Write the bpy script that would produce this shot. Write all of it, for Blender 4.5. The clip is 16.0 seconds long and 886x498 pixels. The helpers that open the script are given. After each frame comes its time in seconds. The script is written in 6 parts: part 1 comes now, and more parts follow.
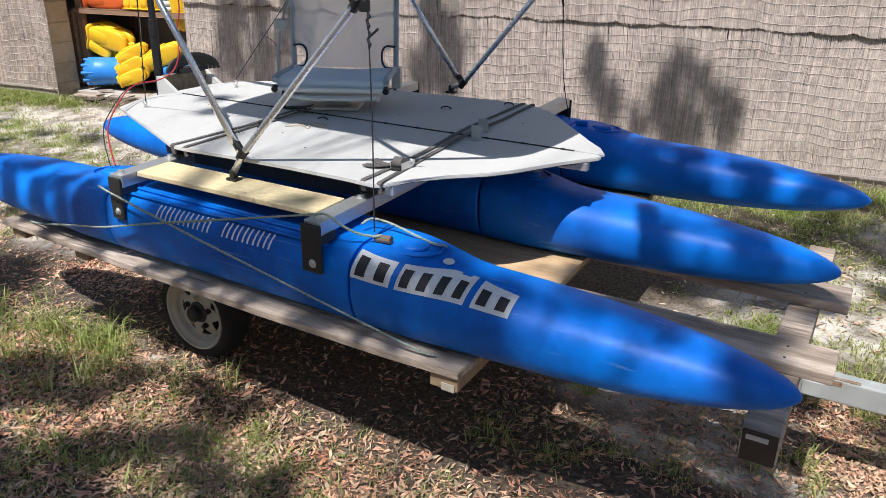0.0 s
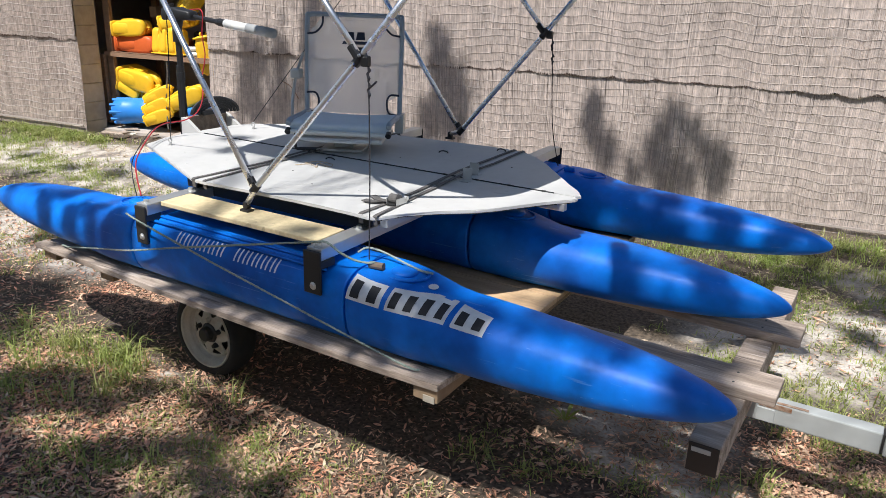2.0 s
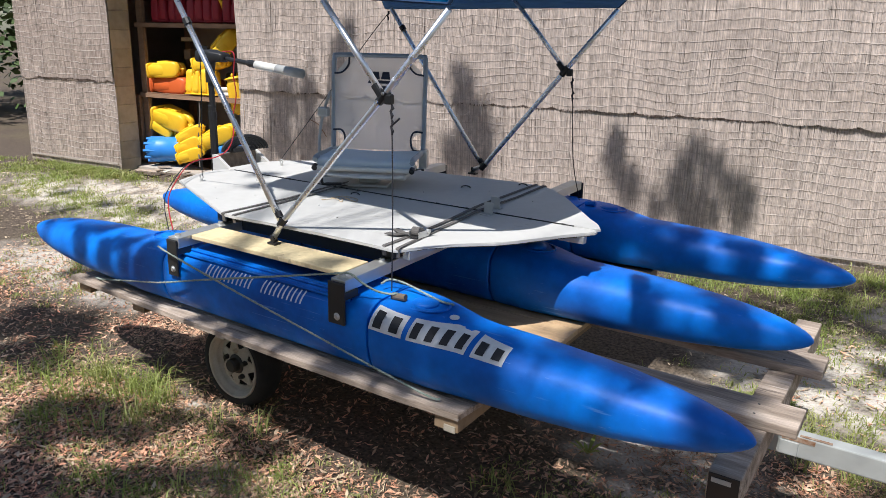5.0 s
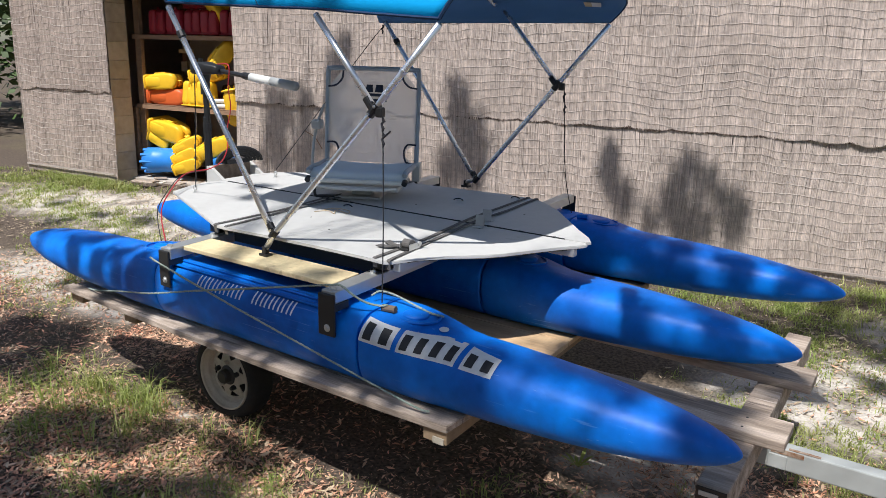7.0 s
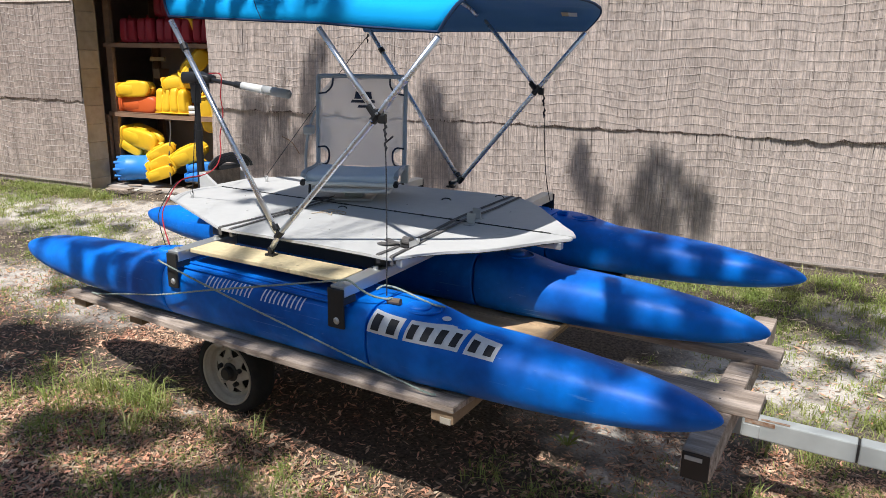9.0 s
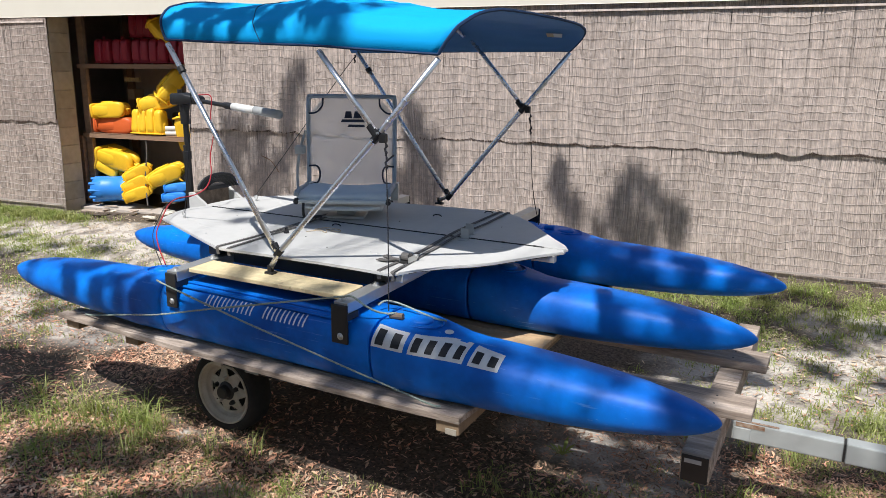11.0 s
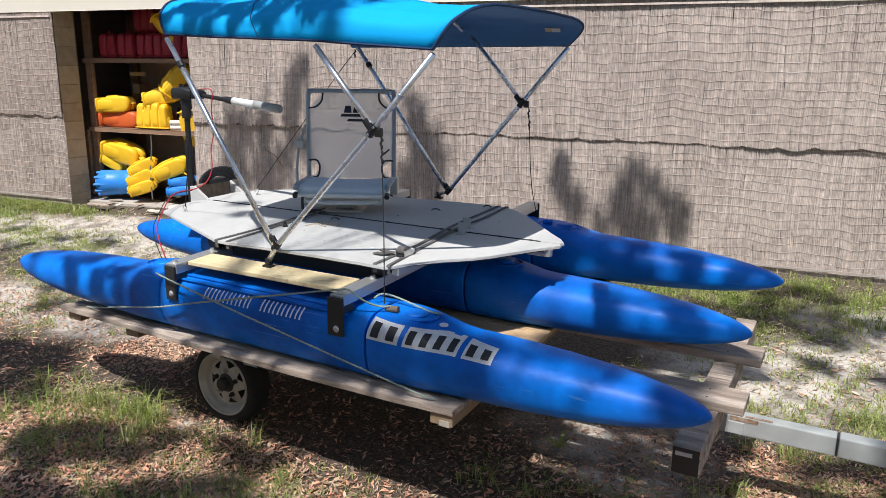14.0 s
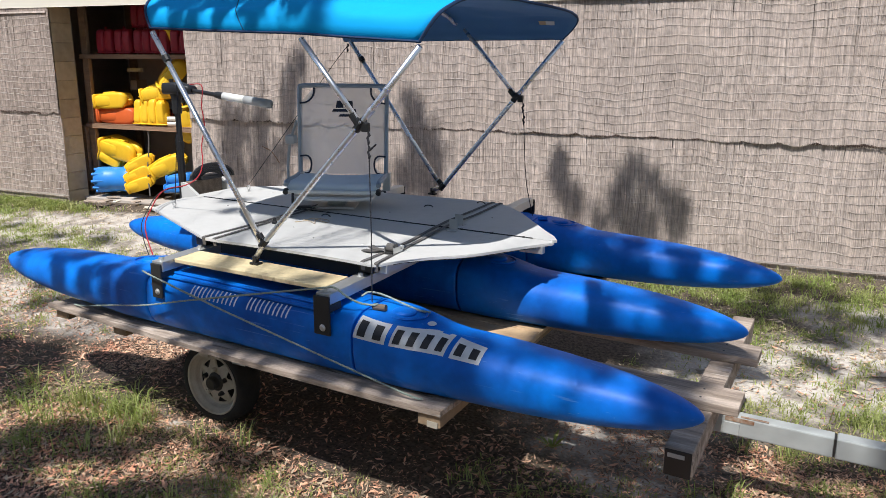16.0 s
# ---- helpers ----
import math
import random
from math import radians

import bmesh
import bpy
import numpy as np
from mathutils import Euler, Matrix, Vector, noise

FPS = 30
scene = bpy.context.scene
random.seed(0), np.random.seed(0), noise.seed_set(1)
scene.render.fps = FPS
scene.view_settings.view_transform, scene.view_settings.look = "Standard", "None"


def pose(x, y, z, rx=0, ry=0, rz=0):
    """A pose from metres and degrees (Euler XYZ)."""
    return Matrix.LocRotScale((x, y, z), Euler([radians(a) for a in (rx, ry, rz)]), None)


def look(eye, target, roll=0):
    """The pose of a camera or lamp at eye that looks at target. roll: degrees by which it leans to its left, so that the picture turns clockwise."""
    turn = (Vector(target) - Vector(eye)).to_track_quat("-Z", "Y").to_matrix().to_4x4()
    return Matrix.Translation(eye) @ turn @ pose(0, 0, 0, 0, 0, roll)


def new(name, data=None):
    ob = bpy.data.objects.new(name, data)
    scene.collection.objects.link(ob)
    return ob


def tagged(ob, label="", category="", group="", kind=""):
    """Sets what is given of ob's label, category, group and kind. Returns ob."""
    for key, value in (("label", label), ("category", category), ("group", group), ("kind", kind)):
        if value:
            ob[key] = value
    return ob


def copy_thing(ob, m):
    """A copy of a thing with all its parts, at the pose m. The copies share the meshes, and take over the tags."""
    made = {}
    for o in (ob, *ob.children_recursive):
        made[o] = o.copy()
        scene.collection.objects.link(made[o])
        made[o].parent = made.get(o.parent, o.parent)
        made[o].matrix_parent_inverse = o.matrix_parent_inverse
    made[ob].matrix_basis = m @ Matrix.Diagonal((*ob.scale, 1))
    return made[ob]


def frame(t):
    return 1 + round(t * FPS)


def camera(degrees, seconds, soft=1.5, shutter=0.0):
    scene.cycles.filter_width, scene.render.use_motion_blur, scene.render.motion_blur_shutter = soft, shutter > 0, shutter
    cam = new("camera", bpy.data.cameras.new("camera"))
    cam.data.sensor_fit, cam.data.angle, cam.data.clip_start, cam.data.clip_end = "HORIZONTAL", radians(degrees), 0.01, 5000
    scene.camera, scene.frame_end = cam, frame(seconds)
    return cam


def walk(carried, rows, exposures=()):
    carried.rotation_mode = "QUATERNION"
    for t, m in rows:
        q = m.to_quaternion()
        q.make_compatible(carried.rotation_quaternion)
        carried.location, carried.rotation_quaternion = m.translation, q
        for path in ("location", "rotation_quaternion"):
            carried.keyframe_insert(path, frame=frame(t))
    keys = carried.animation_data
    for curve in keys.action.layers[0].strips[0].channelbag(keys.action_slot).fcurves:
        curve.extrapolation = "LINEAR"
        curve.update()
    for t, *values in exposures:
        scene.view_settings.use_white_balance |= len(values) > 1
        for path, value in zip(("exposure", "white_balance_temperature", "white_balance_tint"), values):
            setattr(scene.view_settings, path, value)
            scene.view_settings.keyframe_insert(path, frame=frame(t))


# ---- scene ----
cam = camera(61.3, 16.0, soft=0.55)
METRES, EYE, TILT, LEAN, TURN = 1.16, 1.70, -2.5, -1.0, 31.0
ROWS = [
    (0.0, 0.0, 0.0, 0.0, -0.1, -19.25, 0.3),
    (0.5, 0.1041, -0.0686, -0.0003, 3.14, -18.85, -0.36),
    (1.0, 0.1313, -0.1243, 0.0113, 4.42, -18.01, -0.75),
    (1.5, 0.0961, -0.183, 0.0212, 3.12, -16.95, -0.97),
    (2.0, 0.0744, -0.2308, 0.0282, 1.32, -15.82, -0.92),
    (2.5, 0.0703, -0.255, 0.0305, 0.47, -15.04, -0.67),
    (3.0, 0.0743, -0.272, 0.031, 0.98, -14.48, -0.37),
    (3.5, 0.0799, -0.2836, 0.0311, 2.17, -14.0, -0.22),
    (4.0, 0.08, -0.289, 0.0296, 2.89, -13.54, -0.29),
    (6.5, 0.1202, -0.2672, 0.0264, 3.37, -12.44, -0.6),
    (7.0, 0.1134, -0.2885, 0.0295, 3.15, -12.1, -0.73),
    (7.5, 0.0339, -0.3913, 0.0347, 1.74, -12.06, -0.34),
    (8.0, -0.0186, -0.4693, 0.0332, 0.28, -12.28, -0.1),
    (8.5, 0.0037, -0.4695, 0.041, 0.1, -12.27, -0.16),
    (9.0, 0.0084, -0.4623, 0.0442, 0.15, -11.92, 0.02),
    (11.5, -0.1046, -0.5296, 0.0538, -2.8, -10.51, 0.37),
    (12.0, -0.1027, -0.5272, 0.0526, -2.97, -10.46, 0.14),
    (12.5, -0.0996, -0.5274, 0.0516, -3.03, -10.62, 0.1),
    (13.0, -0.0923, -0.5329, 0.0506, -2.82, -10.86, 0.2),
    (13.5, -0.0799, -0.5388, 0.0518, -2.4, -10.95, 0.34),
    (14.0, -0.0553, -0.5421, 0.0528, -1.83, -11.07, 0.47),
    (14.5, -0.0237, -0.5434, 0.0489, -1.31, -11.4, 0.51),
    (15.0, 0.0016, -0.524, 0.043, -1.1, -11.78, 0.52),
    (15.5, 0.0132, -0.495, 0.0399, -1.12, -11.73, 0.6),
    (16.0, -0.0045, -0.4952, 0.0447, -1.53, -11.33, 0.58),
]
walk(cam, [(t, pose(0, 0, EYE, TILT, LEAN, TURN) @ pose(METRES * x, METRES * y, METRES * z, 90 + pitch, roll, yaw)) for t, x, y, z, yaw, pitch, roll in ROWS], exposures=[(0.0, 0.12, 6430, 10), (4.0, 0.13, 6430, 10), (6.5, 0.04, 6430, 10), (16.0, 0.03, 6430, 10)])

# ---- light ----
world = bpy.data.worlds.new("sky")
scene.world = world
world.use_nodes = True
SUN_TO = Vector((0.04, -0.50, 0.865)).normalized()
sky = world.node_tree.nodes.new("ShaderNodeTexSky")
sky.sky_type, sky.sun_disc = "NISHITA", False
sky.sun_elevation = math.asin(SUN_TO.z)
sky.sun_rotation = math.atan2(SUN_TO.x, SUN_TO.y)
back = world.node_tree.nodes["Background"]
back.inputs["Strength"].default_value = 0.100
world.node_tree.links.new(sky.outputs["Color"], back.inputs["Color"])
sun = new("sun", bpy.data.lights.new("sun", "SUN"))
sun.data.energy, sun.data.angle, sun.data.color = 5.75, radians(0.53), (1.0, 0.98, 0.962)
sun.matrix_world = look(SUN_TO * 40, (0, 0, 0))


# ---- materials ----
def material(name, color, rough=0.6, metal=0.0, vary=0.0, scale=8.0, dark=None, bump=0.0, bump_scale=40.0, stretch=(1, 1, 1), spec=0.5, island=0.0, fine=0.0, obrand=0.0):
    """A principled material: base colour mixed with a second one by noise at two scales, with bump."""
    m = bpy.data.materials.new(name)
    m.use_nodes = True
    n, l = m.node_tree.nodes, m.node_tree.links
    p = n["Principled BSDF"]
    p.inputs["Base Color"].default_value = (*color, 1)
    p.inputs["Roughness"].default_value, p.inputs["Metallic"].default_value = rough, metal
    p.inputs["Specular IOR Level"].default_value = spec
    tex = n.new("ShaderNodeTexCoord")
    mp = n.new("ShaderNodeMapping")
    mp.inputs["Scale"].default_value = stretch
    l.new(tex.outputs["Object"], mp.inputs["Vector"])
    out = None
    if vary > 0:
        a = n.new("ShaderNodeTexNoise")
        a.inputs["Scale"].default_value, a.inputs["Detail"].default_value = scale, 6
        l.new(mp.outputs["Vector"], a.inputs["Vector"])
        ramp = n.new("ShaderNodeValToRGB")
        ramp.color_ramp.elements[0].position, ramp.color_ramp.elements[1].position = 0.32, 0.68
        d = dark or tuple(c * 0.6 for c in color)
        mix = n.new("ShaderNodeMixRGB")
        mix.inputs["Color1"].default_value, mix.inputs["Color2"].default_value = (*color, 1), (*d, 1)
        l.new(a.outputs["Fac"], ramp.inputs["Fac"])
        mul = n.new("ShaderNodeMath")
        mul.operation = "MULTIPLY"
        mul.inputs[1].default_value = vary
        l.new(ramp.outputs["Color"], mul.inputs[0])
        l.new(mul.outputs[0], mix.inputs["Fac"])
        out = mix.outputs["Color"]
        r = n.new("ShaderNodeMapRange")
        r.inputs["To Min"].default_value, r.inputs["To Max"].default_value = max(rough - 0.08, 0.03), min(rough + 0.12, 1)
        l.new(a.outputs["Fac"], r.inputs["Value"])
        l.new(r.outputs["Result"], p.inputs["Roughness"])
    if fine > 0:
        b = n.new("ShaderNodeTexNoise")
        b.inputs["Scale"].default_value, b.inputs["Detail"].default_value = scale * 9, 3
        l.new(mp.outputs["Vector"], b.inputs["Vector"])
        hsv = n.new("ShaderNodeHueSaturation")
        hsv.inputs["Color"].default_value = (*color, 1)
        rr = n.new("ShaderNodeMapRange")
        rr.inputs["From Min"].default_value, rr.inputs["From Max"].default_value = 0.3, 0.7
        rr.inputs["To Min"].default_value, rr.inputs["To Max"].default_value = 1 - fine, 1 + fine
        l.new(b.outputs["Fac"], rr.inputs["Value"])
        l.new(rr.outputs["Result"], hsv.inputs["Value"])
        if out:
            l.new(out, hsv.inputs["Color"])
        out = hsv.outputs["Color"]
    if island > 0 or obrand > 0:
        if island > 0:
            g = n.new("ShaderNodeNewGeometry")
            src = g.outputs["Random Per Island"]
        else:
            g = n.new("ShaderNodeObjectInfo")
            src = g.outputs["Random"]
        k = island or obrand
        hsv2 = n.new("ShaderNodeHueSaturation")
        hsv2.inputs["Color"].default_value = (*color, 1)
        rr = n.new("ShaderNodeMapRange")
        rr.inputs["To Min"].default_value, rr.inputs["To Max"].default_value = 1 - k, 1 + k
        l.new(src, rr.inputs["Value"])
        l.new(rr.outputs["Result"], hsv2.inputs["Value"])
        if out:
            l.new(out, hsv2.inputs["Color"])
        out = hsv2.outputs["Color"]
    if out:
        l.new(out, p.inputs["Base Color"])
    if bump > 0:
        c = n.new("ShaderNodeTexNoise")
        c.inputs["Scale"].default_value, c.inputs["Detail"].default_value = bump_scale, 5
        l.new(mp.outputs["Vector"], c.inputs["Vector"])
        bp = n.new("ShaderNodeBump")
        bp.inputs["Strength"].default_value, bp.inputs["Distance"].default_value = bump, 0.01
        l.new(c.outputs["Fac"], bp.inputs["Height"])
        l.new(bp.outputs["Normal"], p.inputs["Normal"])
    return m


# dark noise blotches put dappled shade into the hulls' blue
BLUE = material("shade_mottled_blue_plastic", (0.001, 0.198, 0.77), 0.43, vary=0.75, scale=3.2, dark=(0.006, 0.052, 0.29), bump=0.10, bump_scale=30, fine=0.08, spec=0.23)


def scratched(m, tint, amount, stretch, scale, lo):
    """Lays pale scuffs along a material: thin streaks of a stretched noise."""
    n, l = m.node_tree.nodes, m.node_tree.links
    p = n["Principled BSDF"]
    old = p.inputs["Base Color"].links[0].from_socket
    tex, mp, a = n.new("ShaderNodeTexCoord"), n.new("ShaderNodeMapping"), n.new("ShaderNodeTexNoise")
    mp.inputs["Scale"].default_value, mp.inputs["Rotation"].default_value = stretch, (0.05, 0.12, 0.06)
    a.inputs["Scale"].default_value, a.inputs["Detail"].default_value = scale, 2
    l.new(tex.outputs["Object"], mp.inputs["Vector"])
    l.new(mp.outputs["Vector"], a.inputs["Vector"])
    b = n.new("ShaderNodeTexNoise")
    b.inputs["Scale"].default_value, b.inputs["Detail"].default_value = 4.0, 3
    l.new(tex.outputs["Object"], b.inputs["Vector"])
    r, q = n.new("ShaderNodeMapRange"), n.new("ShaderNodeMapRange")
    r.inputs["From Min"].default_value, r.inputs["From Max"].default_value, r.inputs["To Max"].default_value = lo, lo + 0.03, amount
    q.inputs["From Min"].default_value, q.inputs["From Max"].default_value = 0.5, 0.62
    l.new(a.outputs["Fac"], r.inputs["Value"])
    l.new(b.outputs["Fac"], q.inputs["Value"])
    mul = n.new("ShaderNodeMath")
    mul.operation = "MULTIPLY"
    l.new(r.outputs["Result"], mul.inputs[0])
    l.new(q.outputs["Result"], mul.inputs[1])
    mix = n.new("ShaderNodeMixRGB")
    mix.inputs["Color2"].default_value = (*tint, 1)
    l.new(old, mix.inputs["Color1"])
    l.new(mul.outputs[0], mix.inputs["Fac"])
    l.new(mix.outputs["Color"], p.inputs["Base Color"])


scratched(BLUE, (0.20, 0.40, 0.80), 0.35, (0.8, 14, 24), 4.5, 0.66)
scratched(BLUE, (0.40, 0.58, 0.85), 0.4, (2.0, 22, 30), 9.0, 0.72)
# grey mottling and flecks: specks of dirt, plus soft dapples of shade painted in
WHITE_BOARD = material("white_board", (0.53, 0.525, 0.50), 0.6, vary=0.55, scale=2.6, dark=(0.48, 0.47, 0.445), bump=0.06, bump_scale=30, fine=0.03)
scratched(WHITE_BOARD, (0.40, 0.39, 0.37), 0.6, (6, 9, 6), 3.0, 0.70)
ALU = material("aluminium", (0.62, 0.62, 0.60), 0.42, 0.75, vary=0.5, scale=14, dark=(0.5, 0.5, 0.48), bump=0.05, bump_scale=60)
CHROME = material("polished_tube", (0.80, 0.82, 0.86), 0.26, 0.9, vary=0.3, scale=20, dark=(0.7, 0.71, 0.74))
BLACK = material("black_plastic", (0.012, 0.012, 0.013), 0.45, vary=0.4, scale=20, dark=(0.02, 0.02, 0.02))
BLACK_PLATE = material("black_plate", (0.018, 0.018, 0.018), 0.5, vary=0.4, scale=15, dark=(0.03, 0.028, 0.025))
WEBBING = material("grey_webbing", (0.12, 0.112, 0.105), 0.85, vary=0.4, scale=60, bump=0.2, bump_scale=300)
WOOD = material("weathered_wood", (0.27, 0.205, 0.15), 0.85, vary=0.9, scale=7, dark=(0.13, 0.10, 0.075), bump=0.35, bump_scale=18, stretch=(0.35, 3.5, 3.5), fine=0.18)
WOOD_GREY = material("grey_plank", (0.51, 0.415, 0.335), 0.88, vary=0.95, scale=7, dark=(0.21, 0.16, 0.12), bump=0.4, bump_scale=18, stretch=(0.35, 3.5, 3.5), fine=0.2)
scratched(WOOD_GREY, (0.13, 0.10, 0.08), 0.85, (0.5, 9, 9), 6.0, 0.60)
scratched(WOOD_GREY, (0.66, 0.58, 0.50), 0.7, (0.7, 7, 7), 5.0, 0.62)
WOOD_END = material("cut_wood", (0.34, 0.24, 0.145), 0.85, vary=0.6, scale=30, dark=(0.21, 0.14, 0.08), bump=0.2, bump_scale=80)
PLY = material("raw_plywood", (0.60, 0.42, 0.24), 0.8, vary=0.7, scale=5, dark=(0.42, 0.27, 0.15), bump=0.2, bump_scale=20, stretch=(0.5, 3, 1), fine=0.1)
YELLOW_WOOD = material("yellow_board", (0.70, 0.58, 0.34), 0.75, vary=0.8, scale=5, dark=(0.54, 0.43, 0.25), bump=0.2, bump_scale=30, fine=0.1)
scratched(YELLOW_WOOD, (0.26, 0.19, 0.11), 0.8, (1.5, 9, 9), 4.0, 0.62)
scratched(YELLOW_WOOD, (0.30, 0.23, 0.14), 0.6, (5, 7, 5), 3.0, 0.60)
WHITE_STEEL = material("white_painted_steel", (0.40, 0.42, 0.405), 0.4, vary=0.6, scale=9, dark=(0.30, 0.31, 0.295), bump=0.05, bump_scale=40)
RUST = material("rusty_paint", (0.20, 0.085, 0.035), 0.9, vary=0.9, scale=55, dark=(0.38, 0.31, 0.24), bump=0.2)
RIM_WHITE = material("cream_wheel_paint", (0.50, 0.46, 0.37), 0.5, vary=0.6, scale=16, dark=(0.34, 0.29, 0.22), bump=0.05, fine=0.06)
TYRE = material("tyre_rubber", (0.012, 0.0115, 0.011), 0.85, vary=0.6, scale=25, dark=(0.03, 0.027, 0.024), bump=0.2, bump_scale=80)
FABRIC = material("blue_canvas", (0.0, 0.37, 0.80), 0.75, vary=0.4, scale=5, dark=(0.0, 0.31, 0.70), bump=0.15, bump_scale=400, spec=0.25)
UNDERSIDE_BLUE = material("canvas_underside", (0.08, 0.21, 0.44), 0.85, vary=0.3, scale=6, dark=(0.07, 0.18, 0.38), bump=0.1, bump_scale=400)
SEAM = material("dark_blue_hem", (0.004, 0.03, 0.09), 0.8, vary=0.3, scale=60)
MESH_GREY = material("grey_sling_fabric", (0.88, 0.88, 0.86), 0.75, vary=0.35, scale=9, dark=(0.80, 0.81, 0.81), bump=0.2, bump_scale=500, spec=0.3)
SEAT_CLOTH = material("blue_grey_sling", (0.66, 0.74, 0.80), 0.6, vary=0.4, scale=12, dark=(0.58, 0.66, 0.72), bump=0.2, bump_scale=500)
NAVY = material("navy_print", (0.01, 0.022, 0.05), 0.6, vary=0.2, scale=50)
SEAT_BLUE = material("blue_grey_frame", (0.34, 0.40, 0.46), 0.45, vary=0.3, scale=20)
ROPE_GREEN = material("green_rope", (0.20, 0.27, 0.22), 0.9, vary=0.8, scale=120, dark=(0.42, 0.45, 0.39), bump=0.4, bump_scale=300)
CORD = material("dark_cord", (0.02, 0.02, 0.025), 0.85, vary=0.4, scale=80)
RED_WIRE = material("red_cable", (0.42, 0.02, 0.03), 0.5, vary=0.3, scale=30)
PVC = material("white_pvc", (0.74, 0.74, 0.70), 0.4, vary=0.3, scale=12, dark=(0.6, 0.6, 0.55))
PVC_GREY = material("grey_pvc", (0.44, 0.45, 0.44), 0.45, vary=0.4, scale=15)
STICKER = material("white_sticker", (0.70, 0.71, 0.70), 0.4, vary=0.45, scale=45, dark=(0.52, 0.53, 0.54))
PRINT = material("black_print", (0.012, 0.012, 0.014), 0.5, vary=0.3, scale=40)
SILVER = material("silver_print", (0.78, 0.81, 0.86), 0.45, 0.0, vary=0.5, scale=25, dark=(0.35, 0.42, 0.55))
REED = material("dry_reed", (0.56, 0.476, 0.42), 0.9, vary=0.5, scale=2.2, dark=(0.47, 0.388, 0.335), island=0.26, fine=0.2)
scratched(REED, (0.26, 0.20, 0.165), 0.6, (60, 60, 3.2), 3.0, 0.56)
scratched(REED, (0.68, 0.60, 0.545), 0.6, (75, 75, 4.0), 3.0, 0.57)
REED_BROWN = material("brown_reed", (0.50, 0.415, 0.36), 0.9, vary=0.6, scale=2.2, dark=(0.40, 0.32, 0.275), island=0.26, fine=0.2)
scratched(REED_BROWN, (0.24, 0.18, 0.145), 0.6, (60, 60, 3.2), 3.0, 0.56)
REED_BACK = material("reed_shade", (0.44, 0.38, 0.335), 0.95, vary=0.6, scale=30, dark=(0.28, 0.24, 0.21), stretch=(6, 6, 0.3))
REED_DARK = material("dark_reed", (0.11, 0.075, 0.06), 0.95, vary=0.4, scale=30, island=0.4)
WIRE = material("binding_wire", (0.64, 0.57, 0.51), 0.8, 0.0, vary=0.9, scale=7, dark=(0.50, 0.44, 0.39))
WIRE_DARK = material("dark_binding_wire", (0.57, 0.495, 0.435), 0.8, 0.0, vary=1.0, scale=3, dark=(0.36, 0.305, 0.265))
BLOCK = material("concrete_block", (0.50, 0.42, 0.31), 0.95, vary=0.7, scale=10, dark=(0.36, 0.295, 0.21), bump=0.5, bump_scale=120, obrand=0.12)
MORTAR = material("mortar", (0.24, 0.22, 0.18), 0.95, vary=0.5, scale=30, bump=0.3, bump_scale=150)
FASCIA = material("cream_fascia", (0.74, 0.69, 0.58), 0.6, vary=0.3, scale=3, dark=(0.64, 0.59, 0.49))
ROOF = material("grey_roof", (0.25, 0.24, 0.23), 0.9, vary=0.5, scale=12, bump=0.3)
SHED = material("shed_interior", (0.50, 0.44, 0.38), 0.95, vary=0.5, scale=5)
SHELF = material("shelf_timber", (0.30, 0.18, 0.11), 0.85, vary=0.7, scale=8, dark=(0.18, 0.11, 0.07), bump=0.2, stretch=(0.5, 3, 3), fine=0.12)
P_YELLOW = material("yellow_plastic", (0.90, 0.56, 0.03), 0.40, vary=0.5, scale=8, dark=(0.74, 0.41, 0.015), bump=0.04)
P_RED = material("red_plastic", (0.30, 0.012, 0.03), 0.42, vary=0.3, scale=8, dark=(0.22, 0.01, 0.02))
P_ORANGE = material("orange_plastic", (0.68, 0.13, 0.03), 0.42, vary=0.3, scale=8, dark=(0.55, 0.1, 0.025))
P_BLUE = material("light_blue_plastic", (0.03, 0.24, 0.72), 0.42, vary=0.3, scale=8, dark=(0.04, 0.2, 0.55))
BOX_CARD = material("brown_carton", (0.32, 0.23, 0.14), 0.85, vary=0.4, scale=12)
LEAF_DRY = material("dry_leaf", (0.47, 0.205, 0.12), 0.6, vary=0.8, scale=2.6, dark=(0.52, 0.35, 0.235), island=0.8)
LEAF_TAN = material("tan_leaf", (0.56, 0.39, 0.26), 0.55, vary=0.8, scale=4, dark=(0.34, 0.225, 0.155), island=0.7)
GRASS = material("grass_blade", (0.25, 0.32, 0.085), 0.55, vary=0.8, scale=3.5, dark=(0.41, 0.385, 0.18), island=0.5, spec=0.35)
STRAW = material("dry_grass", (0.50, 0.40, 0.28), 0.85, vary=0.5, scale=2, dark=(0.34, 0.26, 0.17), island=0.45)
TWIG = material("twig_bark", (0.16, 0.12, 0.09), 0.9, vary=0.5, scale=30, bump=0.3)
BARK = material("bark", (0.14, 0.11, 0.085), 0.95, vary=0.6, scale=6, bump=0.6, bump_scale=20)
FOLIAGE = material("leaf_green", (0.06, 0.10, 0.025), 0.6, vary=0.5, scale=1.2, dark=(0.04, 0.07, 0.02), island=0.35)


def let_through(m, tint, share):
    """Thin cloth: part of the light passes through it."""
    n, l = m.node_tree.nodes, m.node_tree.links
    t, mix = n.new("ShaderNodeBsdfTranslucent"), n.new("ShaderNodeMixShader")
    t.inputs["Color"].default_value = (*tint, 1)
    mix.inputs["Fac"].default_value = share
    l.new(n["Principled BSDF"].outputs["BSDF"], mix.inputs[1])
    l.new(t.outputs["BSDF"], mix.inputs[2])
    l.new(mix.outputs["Shader"], n["Material Output"].inputs["Surface"])




